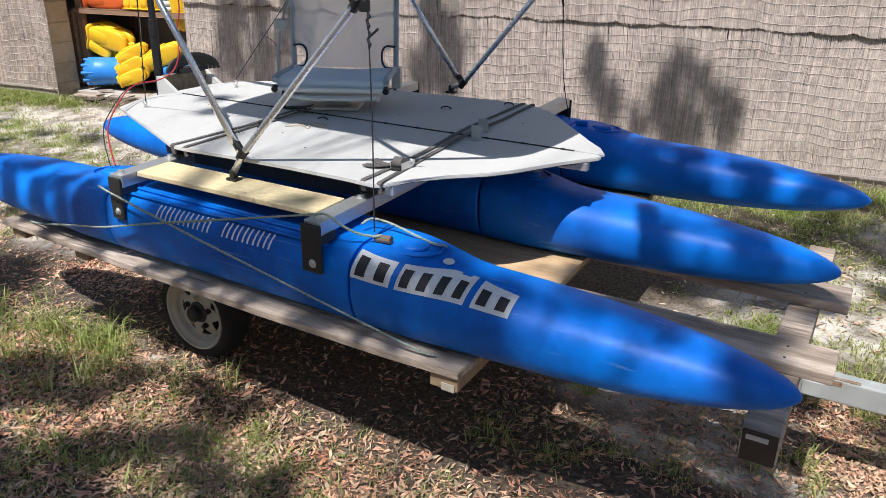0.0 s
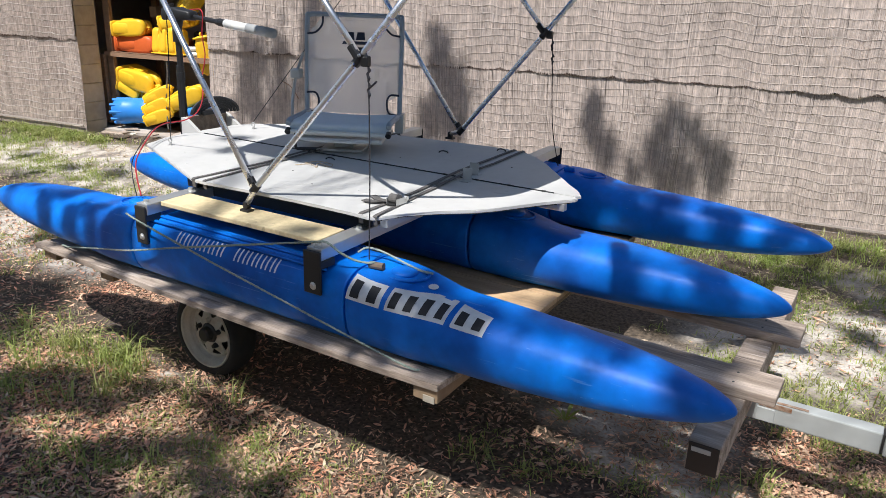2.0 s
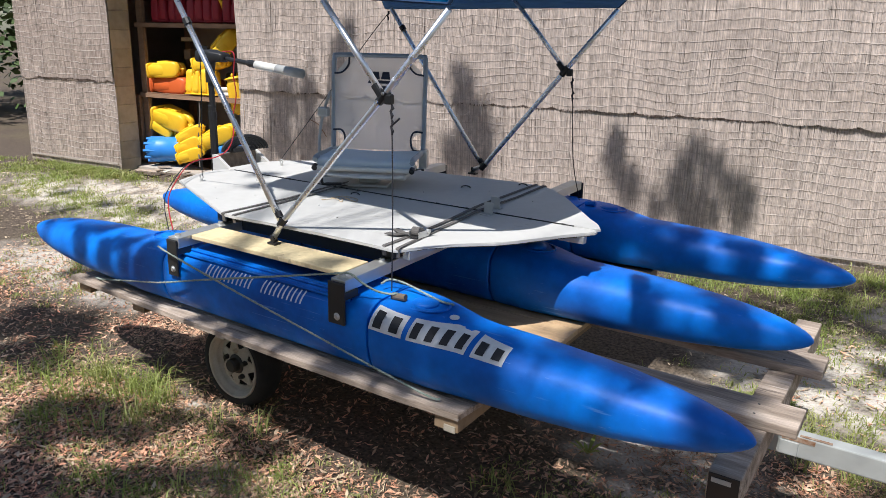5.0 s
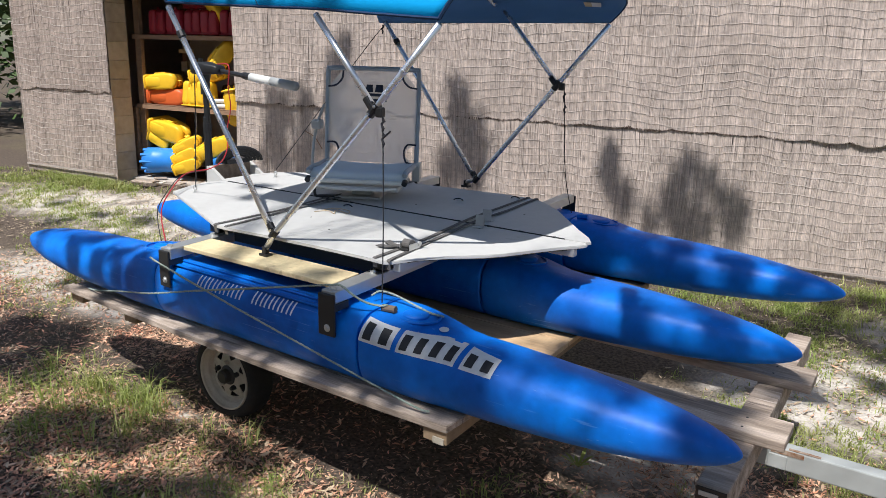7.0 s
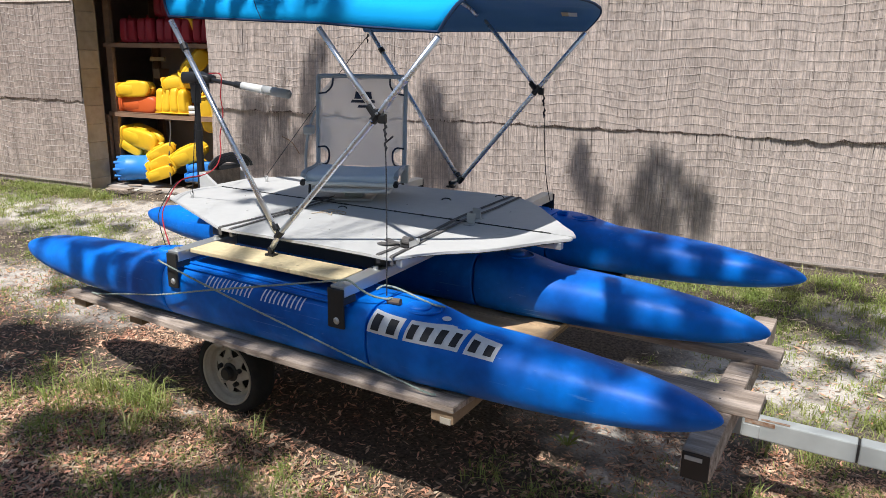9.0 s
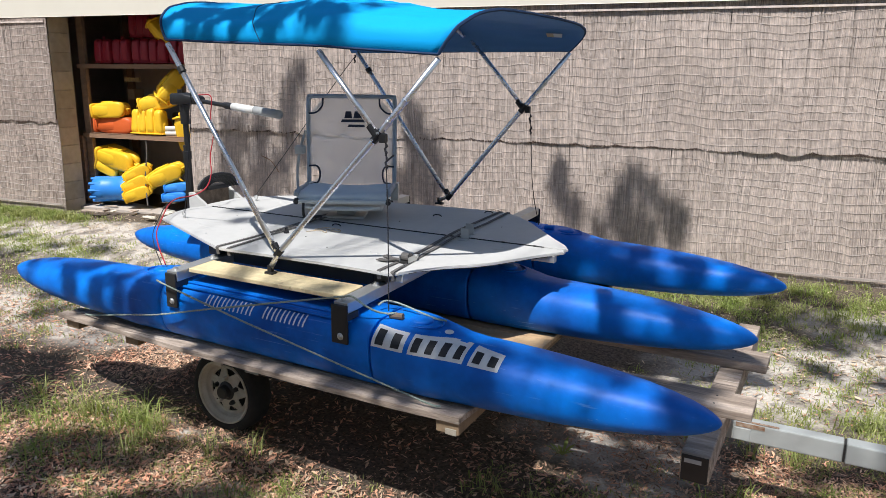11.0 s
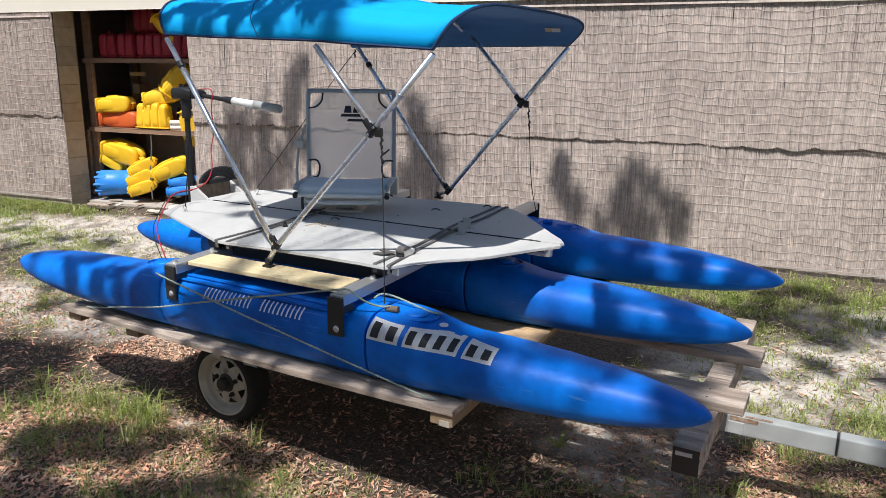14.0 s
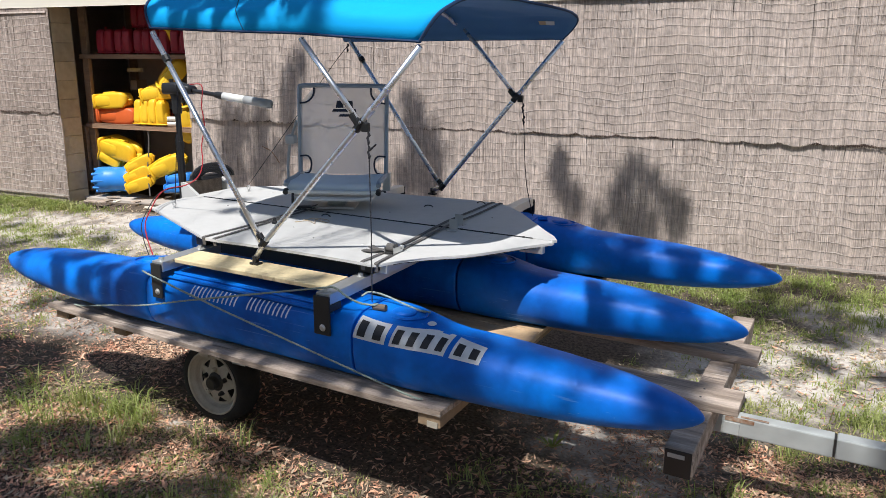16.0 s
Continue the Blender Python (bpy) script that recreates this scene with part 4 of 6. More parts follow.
V = Vector
side(1.735, -1, V((-1.838, 1.722, 0.978)), V((-1.802, 1.735, 1.066)), V((-1.313, 1.735, 1.563)), V((-2.368, 1.740, 1.902)), V((-1.062, 1.740, 1.838)), V((-1.572, 1.737, 1.868)))
side(3.08, 1, V((-1.80, 3.10, 1.075)), V((-1.725, 3.08, 1.125)), V((-1.300, 3.08, 1.62)), V((-2.33, 3.075, 1.905)), V((-1.058, 3.075, 1.897)), V((-1.60, 3.075, 1.96)))
for outline, dx in ((MIDDLE, 0.0), (REAR, 0.035)):
    part("bow_top", tube([p + Vector((dx, (2.4 - p.y) * 0.015, -0.016)) for p in outline[1:-5]], 0.010, 10), CHROME, canopy, smooth=True)


# ---- tie lines of the canopy ----
def cord(name, points, r, mat, label, knots=(), steps=6):
    t = thing(name, points[0], label, "cord", "tie lines")
    part("line", tube(smoothed(points, steps), r, 6), mat, t)
    for k in knots:
        k = Vector(k)
        part("knot", tube([k + Vector((0, 0, 0.022)), k + Vector((0.004, 0.003, 0.01)), k + Vector((-0.004, 0, 0)), k + Vector((0.003, 0, -0.014)), k + Vector((0, 0, -0.026))], [0.003, 0.0055, 0.004, 0.0055, 0.003], 7), mat, t)
    return t


cord("tie_line", [(-1.276, 1.733, 1.545), (-1.272, 1.732, 1.47), (-1.262, 1.725, 1.2), (-1.245, 1.70, 0.915)], 0.0022, CORD, "thin dark cord from the canopy joint to the outer hull", [(-1.275, 1.733, 1.52), (-1.272, 1.732, 1.47)])
cord("tie_line", [(-1.272, 1.732, 1.475), (-1.25, 1.728, 1.49), (-1.235, 1.724, 1.50)], 0.0035, CORD, "loose end of the dark tie cord")
cord("tie_line", [(-1.265, 3.09, 1.60), (-1.262, 3.1, 1.52), (-1.258, 3.15, 1.2), (-1.25, 3.24, 0.985)], 0.0022, CORD, "thin dark cord from the canopy joint to the far hull", [(-1.264, 3.09, 1.57), (-1.262, 3.1, 1.51)])
cord("tie_line", [(-2.33, 3.075, 1.90), (-2.42, 2.96, 1.72), (-2.745, 2.645, 1.11)], 0.0022, CORD, "thin dark cord from the rear bow to the deck", [(-2.34, 3.06, 1.87)])
cord("tie_line", [(-2.29, 1.74, 1.80), (-2.36, 1.84, 1.66), (-2.755, 2.12, 1.08)], 0.0022, CORD, "thin dark cord from the rear bow to the deck", [(-2.295, 1.742, 1.79)])

# ---- green rope round the outer hull ----
def rope(points, r, label):
    t = thing("rope", points[0], label, "rope", "green ropes")
    pts = smoothed(points, 10)
    for k in range(3):
        strand = []
        run = 0.0
        for i, p in enumerate(pts):
            d = (pts[min(i + 1, len(pts) - 1)] - pts[max(i - 1, 0)]).normalized()
            s = d.cross(Vector((0, 0, 1))).normalized()
            u = s.cross(d)
            if i:
                run += (p - pts[i - 1]).length
            a = run * 150 + k * 2.094
            strand.append(p + (s * math.cos(a) + u * math.sin(a)) * r * 0.45)
        part("strand", tube(strand, r * 0.62, 6), ROPE_GREEN, t)
    return t


rope([(-2.93, 1.625, 0.646), (-2.87, 1.615, 0.652), (-2.80, 1.60, 0.668), (-2.56, 1.56, 0.722), (-2.32, 1.54, 0.768), (-2.04, 1.54, 0.836), (-1.65, 1.535, 0.928), (-1.40, 1.55, 0.983), (-1.355, 1.565, 0.990), (-1.321, 1.575, 0.992), (-1.284, 1.60, 0.957), (-1.251, 1.63, 0.931), (-1.215, 1.655, 0.922), (-1.195, 1.668, 0.925)], 0.0040, "faded green rope from the trailer over the crossbeam")
rope([(-2.305, 1.535, 0.925), (-2.23, 1.531, 0.909), (-1.88, 1.54, 0.83), (-1.59, 1.545, 0.772), (-1.33, 1.55, 0.72), (-1.09, 1.55, 0.676), (-0.98, 1.565, 0.648), (-0.95, 1.575, 0.645)], 0.0040, "faded green rope drawn tight along the hull's side")
rope([(-1.295, 1.705, 0.930), (-1.285, 1.735, 0.939), (-1.246, 1.745, 0.938), (-1.198, 1.75, 0.928), (-1.134, 1.75, 0.913), (-1.07, 1.75, 0.900), (-1.03, 1.765, 0.893)], 0.0040, "faded green rope end lying on the hull")


# ---- trailer ----
trailer = thing("trailer", (-1.9, 2.4, 0.09), "white steel boat trailer with a weathered wooden bed", "trailer")
BED_Z = 0.640
TL = 0.034


def leaned(bm):
    for v in bm.verts:
        v.co.z += TL * (v.co.y - 1.72)
    return bm


near_edge = [(-3.09, 1.592), (-2.6, 1.571), (-2.2, 1.553), (-1.6, 1.536), (-1.1, 1.533), (-0.86, 1.54), (-0.853, 1.619), (-3.085, 1.640)]
part("bed_board", slab(near_edge, BED_Z - 0.022, BED_Z, TL, 0.003), WOOD_GREY, trailer, "weathered bed board")
part("bed_board", slab([(-3.07, 1.645), (-0.852, 1.624), (-0.845, 1.70), (-3.06, 1.70)], BED_Z - 0.022, BED_Z - 0.001, TL, 0.003), WOOD_GREY, trailer, "weathered bed board")
for y0, y1, x0, mat in ((1.704, 1.905, -3.0, WOOD), (1.909, 2.37, -2.98, WOOD), (2.374, 2.84, -2.98, WOOD), (2.844, 3.42, -2.98, WOOD)):
    c = box(x0, -0.835, y0, y1, BED_Z - 0.022, BED_Z, 0.003)
    part("bed_board", leaned(c), PLY if 1.95 < (y0 + y1) / 2 < 2.9 else mat, trailer, "")
for x0, x1, y0 in ((-3.06, -2.97, 1.612), (-2.625, -2.54, 1.60), (-1.705, -1.62, 1.62), (-0.955, -0.865, 1.55)):
    c = box(x0, x1, y0, 3.40, BED_Z - 0.072, BED_Z - 0.024, 0.003)
    part("cross_batten", leaned(c), WOOD_END, trailer, "sawn timber cross batten")
part("end_cap_label", leaned(box(-0.915, -0.873, 1.545, 1.5485, BED_Z - 0.072, BED_Z - 0.05)), RIM_WHITE, trailer, "torn paper label on the batten's end")
for y in (1.86, 3.05):
    part("frame_rail", leaned(box(-2.7, -1.0, y + 0.15, y + 0.20, 0.50, 0.576, 0.004)), WHITE_STEEL, trailer)
for x in (-2.62, -1.15):
    part("frame_cross_member", leaned(box(x, x + 0.05, 2.062, 3.198, 0.50, 0.574, 0.004)), WHITE_STEEL, trailer)
part("axle", leaned(tube([(-2.275, 1.97, 0.29), (-2.265, 3.05, 0.29)], 0.025, 12)), BLACK_PLATE, trailer)
bb = box(-2.165, -2.078, 1.652, 1.664, 0.572, 0.6155, 0.002)
box(-2.125, -2.078, 1.650, 1.662, 0.540, 0.5715, 0.002, None, bb)
part("bunk_bracket", leaned(bb), RIM_WHITE, trailer, "cream painted steel bracket")
part("spring_hanger", leaned(box(-2.035, -1.955, 1.742, 1.754, 0.488, 0.60, 0.004)), WHITE_STEEL, trailer, "bent steel hanger under the bed")
part("side_cable", tube(smoothed([(-3.0, 1.70, 0.605), (-2.8, 1.73, 0.575), (-2.59, 1.75, 0.54), (-2.43, 1.75, 0.517), (-2.2, 1.75, 0.503), (-1.84, 1.75, 0.495), (-1.2, 1.75, 0.505)], 5), 0.006, 6), CORD, trailer)

# front cross post and the two planks that join it to the bed
c = box(-0.155, -0.062, 1.755, 3.10, 0.498, 0.598, 0.005)
bmesh.ops.subdivide_edges(c, edges=[e for e in c.edges if e.calc_length() > 0.5], cuts=10)
post = part("cross_post", leaned(c), WOOD_GREY, trailer, "square weathered timber cross post")
part("post_end", leaned(box(-0.151, -0.066, 1.7505, 1.754, 0.502, 0.594, 0.002)), BLACK, post, "black painted end of the post")
part("end_label", leaned(box(-0.142, -0.088, 1.7475, 1.7495, 0.568, 0.582)), PVC_GREY, post)
for y0, y1, x1 in ((2.055, 2.205, 0.022), (2.52, 2.67, 0.022)):
    c = box(-1.20, x1, y0, y1, 0.5985, 0.634, 0.004)
    bmesh.ops.subdivide_edges(c, edges=[e for e in c.edges if e.calc_length() > 0.5], cuts=10)
    for v in c.verts:
        v.co.z -= 0.002 * math.sin(v.co.x * 3)
    pl = part("bunk_plank", leaned(c), WOOD_GREY, trailer, "long weathered grey bunk plank")
    for k in (0.03, 0.10):
        part("screw", lathe([(0.0, 0.002), (0.004, 0.0015), (0.005, 0.0)], (-0.11, y0 + k, 0.634 + TL * (y0 + k - 1.72)), (0, 0, 1), 8), BLACK_PLATE, pl)

# tongue
part("tongue", leaned(box(-1.0, 0.322, 2.362, 2.418, 0.372, 0.452, 0.006)), WHITE_STEEL, trailer, "white painted steel drawbar")
part("tongue", leaned(box(0.330, 1.9, 2.360, 2.420, 0.372, 0.453, 0.006)), WHITE_STEEL, trailer, "white painted steel drawbar")
part("weld_joint", leaned(box(0.3225, 0.3295, 2.364, 2.416, 0.377, 0.447)), BLACK_PLATE, trailer)
part("tongue_lip", leaned(box(-0.06, 0.0, 2.352, 2.3605, 0.38, 0.43, 0.002)), WHITE_STEEL, trailer)
part("tongue_strip", leaned(box(0.0, 0.10, 2.3640, 2.3760, 0.4525, 0.4545)), RUST, trailer, "rusty strip along the drawbar")
part("rust_patch", leaned(box(-0.055, 0.05, 2.3605, 2.3620, 0.432, 0.449)), RUST, trailer, "rust on the drawbar's end")
part("post_riser", leaned(box(-0.15, -0.07, 2.36, 2.42, 0.4535, 0.4975, 0.002)), WHITE_STEEL, trailer)


def wheel(x, y, z, sign):
    """Rim outward along sign * y."""
    w = part("wheel", lathe([(0.152, -0.055), (0.165, -0.066), (0.190, -0.064), (0.203, -0.045), (0.207, 0.0), (0.203, 0.045), (0.190, 0.064), (0.165, 0.066), (0.152, 0.055), (0.14, 0.0), (0.152, -0.055)], (x, y, z), (0, 1, 0), 48, None, False), TYRE, trailer, "small worn trailer tyre", True)
    s = sign
    rim = lathe([(0.156, 0.050 * s), (0.160, 0.060 * s), (0.156, 0.068 * s), (0.150, 0.067 * s), (0.148, 0.060 * s), (0.146, 0.050 * s), (0.136, 0.046 * s), (0.133, 0.034 * s), (0.129, 0.020 * s), (0.122, 0.016 * s), (0.114, 0.018 * s)], (x, y, z), (0, 1, 0), 48, None, False)
    part("rim", rim, RIM_WHITE, w, "cream painted steel rim with rust marks", True)
    # dished disc with seven triangular holes
    bm = bmesh.new()
    n = 7
    yy = lambda r: y + s * (0.018 + 0.016 * fade(0.118, 0.06, r))

    def at(r, a):
        return bm.verts.new((x + r * math.cos(a), yy(r), z + r * math.sin(a)))

    for k in range(n):
        a0, a1 = 2 * math.pi * k / n, 2 * math.pi * (k + 1) / n
        m = (a0 + a1) / 2
        d = (a1 - a0) / 2
        steps = 8
        ang = [a0 + (a1 - a0) * i / steps for i in range(steps + 1)]
        outer = [at(0.120, a) for a in ang]
        h_out = [at(0.108, m + (a - m) * 0.66) for a in ang]
        h_in = [at(0.078, m + (a - m) * 0.12) for a in ang]
        inner = [at(0.038, a) for a in ang]
        for i in range(steps):
            bm.faces.new((outer[i], outer[i + 1], h_out[i + 1], h_out[i]))
            bm.faces.new((h_in[i], h_in[i + 1], inner[i + 1], inner[i]))
        bm.faces.new((outer[0], h_out[0], h_in[0], inner[0]))
        bm.faces.new((outer[-1], inner[-1], h_in[-1], h_out[-1]))
    bmesh.ops.remove_doubles(bm, verts=bm.verts, dist=0.0004)
    bmesh.ops.recalc_face_normals(bm, faces=bm.faces)
    bmesh.ops.solidify(bm, geom=list(bm.faces), thickness=0.004)
    part("wheel_disc", bm, RIM_WHITE, w)
    part("brake_plate", lathe([(0.0, -0.035 * s), (0.128, -0.035 * s), (0.128, -0.041 * s), (0.0, -0.041 * s)], (x, y, z), (0, 1, 0), 32), BLACK_PLATE, w)
    hub = [(0.0, 0.076 * s), (0.026, 0.076 * s), (0.032, 0.069 * s), (0.035, 0.046 * s), (0.044, 0.042 * s), (0.048, 0.036 * s), (0.048, 0.02 * s)]
    part("hub", lathe(hub, (x, y, z), (0, 1, 0), 24), BLACK_PLATE, w, "dark greasy hub")
    for k in range(5):
        a = 2 * math.pi * k / 5 + 0.3
        part("lug_nut", lathe([(0.0, 0.056 * s), (0.009, 0.056 * s), (0.012, 0.046 * s), (0.013, 0.030 * s)], (x + 0.064 * math.cos(a), y, z + 0.064 * math.sin(a)), (0, 1, 0), 6), RIM_WHITE if k % 2 else BLACK_PLATE, w)
    return w


wheel(-2.298, 1.925, 0.288, -1)
wheel(-2.245, 3.12, 0.345, 1)

# ---- seat ----
seat = thing("boat_seat", (-2.10, 2.55, 1.065), "grey sling-fabric swivel boat seat on the white deck", "seat")
ST = Matrix.Translation((-2.050, 2.56, 1.088)) @ Matrix.Rotation(radians(27), 4, "Z")


def seat_box(*a, bevel=0.0, rx=0.0, at=(0, 0, 0)):
    bm = box(*a, bevel)
    bm.transform(ST @ Matrix.Translation(at) @ Matrix.Rotation(radians(rx), 4, "X"))
    return bm


def seat_tube(points, r, sides=10, steps=5):
    bm = tube(smoothed(points, steps) if steps else [Vector(p) for p in points], r, sides)
    bm.transform(ST)
    return bm


HW, BH = 0.230, 0.51
TB = lambda x, h, off=0.0: (x, 0.17 + 0.10 * (h - 0.12) + off, h)
part("swivel_plate", seat_box(-0.10, 0.10, -0.10, 0.08, -0.021, -0.008, bevel=0.003), ALU, seat, "swivel plate of grey metal")
part("swivel_plate", seat_box(-0.085, 0.085, -0.085, 0.065, 0.018, 0.029, bevel=0.003), ALU, seat)
part("swivel_bearing", seat_box(-0.045, 0.045, -0.05, 0.03, -0.007, 0.017), PVC_GREY, seat)
part("seat_bottom", seat_box(-0.20, 0.20, -0.16, 0.17, 0.031, 0.052, bevel=0.006), ALU, seat, "light metal seat base")
for k in (-1, 1):
    part("side_rail", seat_tube([(k * HW, -0.155, 0.11), (k * HW, -0.12, 0.122), (k * HW, 0.05, 0.12), (k * HW, 0.17, 0.12)], 0.013), SEAT_BLUE, seat)
    fr = part("back_frame", seat_tube([TB(k * HW, 0.11), TB(k * HW, 0.3), TB(k * HW, BH + 0.045), TB(k * (HW - 0.015), BH + 0.066), TB(k * (HW - 0.05), BH + 0.07), TB(0, BH + 0.07)], 0.012), SEAT_BLUE, seat, "blue-grey tube frame")
    part("end_cap", seat_tube([(k * HW, -0.172, 0.074), (k * HW, -0.150, 0.082)], 0.0135, steps=0), BLACK, seat)
    corner = [TB(k * (HW - 0.005), BH - 0.02, -0.012), TB(k * (HW - 0.045), BH - 0.012, -0.014), TB(k * (HW - 0.075), BH + 0.02, -0.014), TB(k * (HW - 0.08), BH + 0.06, -0.012)]
    part("corner_piping", seat_tube(corner, 0.005, 6), NAVY, seat)
    low = [TB(k * (HW - 0.002), 0.215, -0.012), TB(k * (HW - 0.045), 0.215, -0.014), TB(k * (HW - 0.062), 0.18, -0.014), TB(k * (HW - 0.05), 0.13, -0.014), TB(k * (HW - 0.004), 0.122, -0.012)]
    part("corner_piping", seat_tube(low, 0.005, 6), NAVY, seat)
    arm = [(k * (HW + 0.03), -0.20, 0.10), (k * (HW + 0.035), -0.13, 0.2), (k * (HW + 0.035), 0.02, 0.30), (k * (HW + 0.03), 0.16, 0.35), (k * (HW + 0.015), 0.205, 0.33)]
    if k < 0:
        part("arm", seat_tube([(k * (HW + 0.02), -0.02, 0.11), (k * (HW + 0.035), 0.05, 0.2), (k * (HW + 0.03), 0.10, 0.30), (k * (HW + 0.012), 0.17, 0.40)], 0.007, 8), PVC_GREY, seat, "thin grey folding arm strap")
        part("arm_joint", seat_box(-HW - 0.055, -HW - 0.005, 0.08, 0.14, 0.285, 0.33, bevel=0.008), PVC_GREY, seat)
    part("hinge_plate", seat_box(k * HW - 0.014, k * HW + 0.026, 0.12, 0.19, 0.04, 0.13, bevel=0.003), ALU, seat)


def sling(rows):
    bm = bmesh.new()
    g = [[bm.verts.new(ST @ Vector(p)) for p in r] for r in rows]
    h = [[bm.verts.new(ST @ (Vector(p) + Vector((0, 0.004, -0.004)))) for p in r] for r in rows]
    for i in range(len(g) - 1):
        for j in range(len(g[0]) - 1):
            bm.faces.new((g[i][j], g[i][j + 1], g[i + 1][j + 1], g[i + 1][j]))
            bm.faces.new((h[i][j], h[i + 1][j], h[i + 1][j + 1], h[i][j + 1]))
    return bm


rows = []
for j in range(15):
    h = 0.125 + (BH + 0.062 - 0.125) * j / 14
    cut = 0.0
    if h > BH - 0.02:
        cut = 0.075 * ((h - BH + 0.02) / 0.08)
    if h < 0.215:
        cut = 0.055 * math.sqrt(max(0.0, 1 - ((h - 0.17) / 0.047) ** 2)) if abs(h - 0.17) < 0.047 else 0.0
    w = HW - 0.004 - cut
    rows.append([TB(w * (i / 6 - 1), h, -0.010 + 0.016 * math.cos(math.pi * (i / 6 - 1) / 2) * math.sin(math.pi * j / 14)) for i in range(13)])
part("back_sling", sling(rows), MESH_GREY, seat, "taut pale grey mesh backrest", True)
rows = []
for j in range(11):
    yy = -0.165 + 0.33 * j / 10
    z = 0.128 - 0.006 * math.sin(math.pi * j / 10) - (0.052 if j == 0 else 0.022 if j == 1 else 0)
    rows.append([(HW * (i / 6 - 1), yy + (0.034 if j == 0 else -0.004 if j == 1 else -0.01 if j == 2 else 0), z - 0.012 * math.cos(math.pi * (i / 6 - 1) / 2) * (j > 1)) for i in range(13)])
part("seat_sling", sling(rows), SEAT_CLOTH, seat, "taut blue-grey seat sling", True)
part("front_bar", seat_tube([(-HW, -0.16, 0.074), (HW, -0.16, 0.074)], 0.011, steps=0), PVC, seat, "white front bar with chips")
part("lower_bar", seat_tube([(-0.19, -0.17, 0.05), (-0.1, -0.18, 0.042), (0.1, -0.18, 0.042), (0.19, -0.17, 0.05)], 0.007), PVC, seat)
# maker's mark as plain shapes
mk = bmesh.new()
for a, b, c, d in ((-0.085, 0.045, 0.385, 0.400), (-0.066, -0.024, 0.405, 0.442), (-0.018, 0.028, 0.405, 0.442), (-0.05, 0.045, 0.360, 0.373)):
    quad = [TB(a, c, -0.006), TB(b, c, -0.006), TB(b - 0.004, d, -0.006), TB(a + 0.008, d, -0.006)]
    mk.faces.new([mk.verts.new(ST @ (Vector(p) + Vector((0.030, -0.0075, 0.062)))) for p in quad])
part("printed_mark", mk, NAVY, seat)
part("hanging_buckle", seat_tube([(-0.19, -0.18, 0.072), (-0.19, -0.19, 0.04), (-0.185, -0.19, 0.006), (-0.16, -0.18, 0.004), (-0.1, -0.17, 0.004)], 0.007, 6), BLACK, seat, "black buckle strap hanging below the seat")

# ---- outboard ----
motor = thing("trolling_motor", (-3.05, 2.45, 1.0), "black electric trolling motor with a tiller handle at the stern", "motor")
MX, MY = -3.12, 2.50
part("shaft", tube([(MX + 0.02, MY, 0.42), (MX, MY, 1.60)], 0.016, 12), BLACK, motor)
part("clamp_column", box(MX - 0.015, MX + 0.012, MY - 0.018, MY + 0.018, 0.99, 1.38, 0.005), BLACK, motor)
part("depth_collar", tube([(MX, MY, 1.50), (MX, MY, 1.57)], 0.026, 14), BLACK, motor)
part("depth_collar", tube([(MX, MY, 1.30), (MX, MY, 1.345)], 0.023, 14), BLACK, motor)
def boxy(dx, w, h, zc):
    out = []
    for k in range(20):
        a = 2 * math.pi * k / 20
        c, s = math.cos(a), math.sin(a)
        out.append(Vector((MX + dx, MY + w * math.copysign(abs(c) ** 0.45, c), zc + h * math.copysign(abs(s) ** 0.45, s))))
    return out


head = loft([boxy(-0.075, 0.03, 0.022, 1.635), boxy(-0.068, 0.04, 0.032, 1.637), boxy(0.03, 0.044, 0.034, 1.64), boxy(0.05, 0.042, 0.028, 1.638), boxy(0.12, 0.036, 0.024, 1.634), boxy(0.135, 0.03, 0.018, 1.632)])
part("motor_head", head, BLACK, motor, "black boxy motor head", True)
part("head_neck", tube([(MX, MY, 1.56), (MX, MY, 1.61)], [0.024, 0.034], 14), BLACK, motor)
part("head_knob", tube([(MX - 0.03, MY, 1.67), (MX - 0.03, MY, 1.69)], 0.012, 10), BLACK, motor)
A, Bq = Vector((MX + 0.14, MY - 0.0, 1.628)), Vector((-2.375, MY - 0.06, 1.578))
part("tiller", tube([A, A.lerp(Bq, 0.34)], 0.012, 10), BLACK, motor)
part("tiller_grip", tube([A.lerp(Bq, 0.30), A.lerp(Bq, 0.34), A.lerp(Bq, 0.42)], [0.015, 0.019, 0.018], 12), BLACK, motor)
part("handle_sleeve", tube([A.lerp(Bq, 0.42), A.lerp(Bq, 0.70)], 0.021, 20), PVC, motor, "white plastic pipe handle extension", True)
part("handle_sleeve", tube([A.lerp(Bq, 0.70), Bq], 0.0225, 20), PVC_GREY, motor, "grey plastic pipe end", True)
part("lower_unit", lathe([(0.0, -0.16), (0.03, -0.13), (0.042, -0.05), (0.042, 0.08), (0.03, 0.13), (0.0, 0.15)], (MX + 0.02, MY, 0.40), (1, 0, 0), 18), BLACK, motor, smooth=True)
tm = thing("motor_mount", (-2.98, 2.46, 1.0), "pale triangular motor mount brackets at the stern", "bracket")
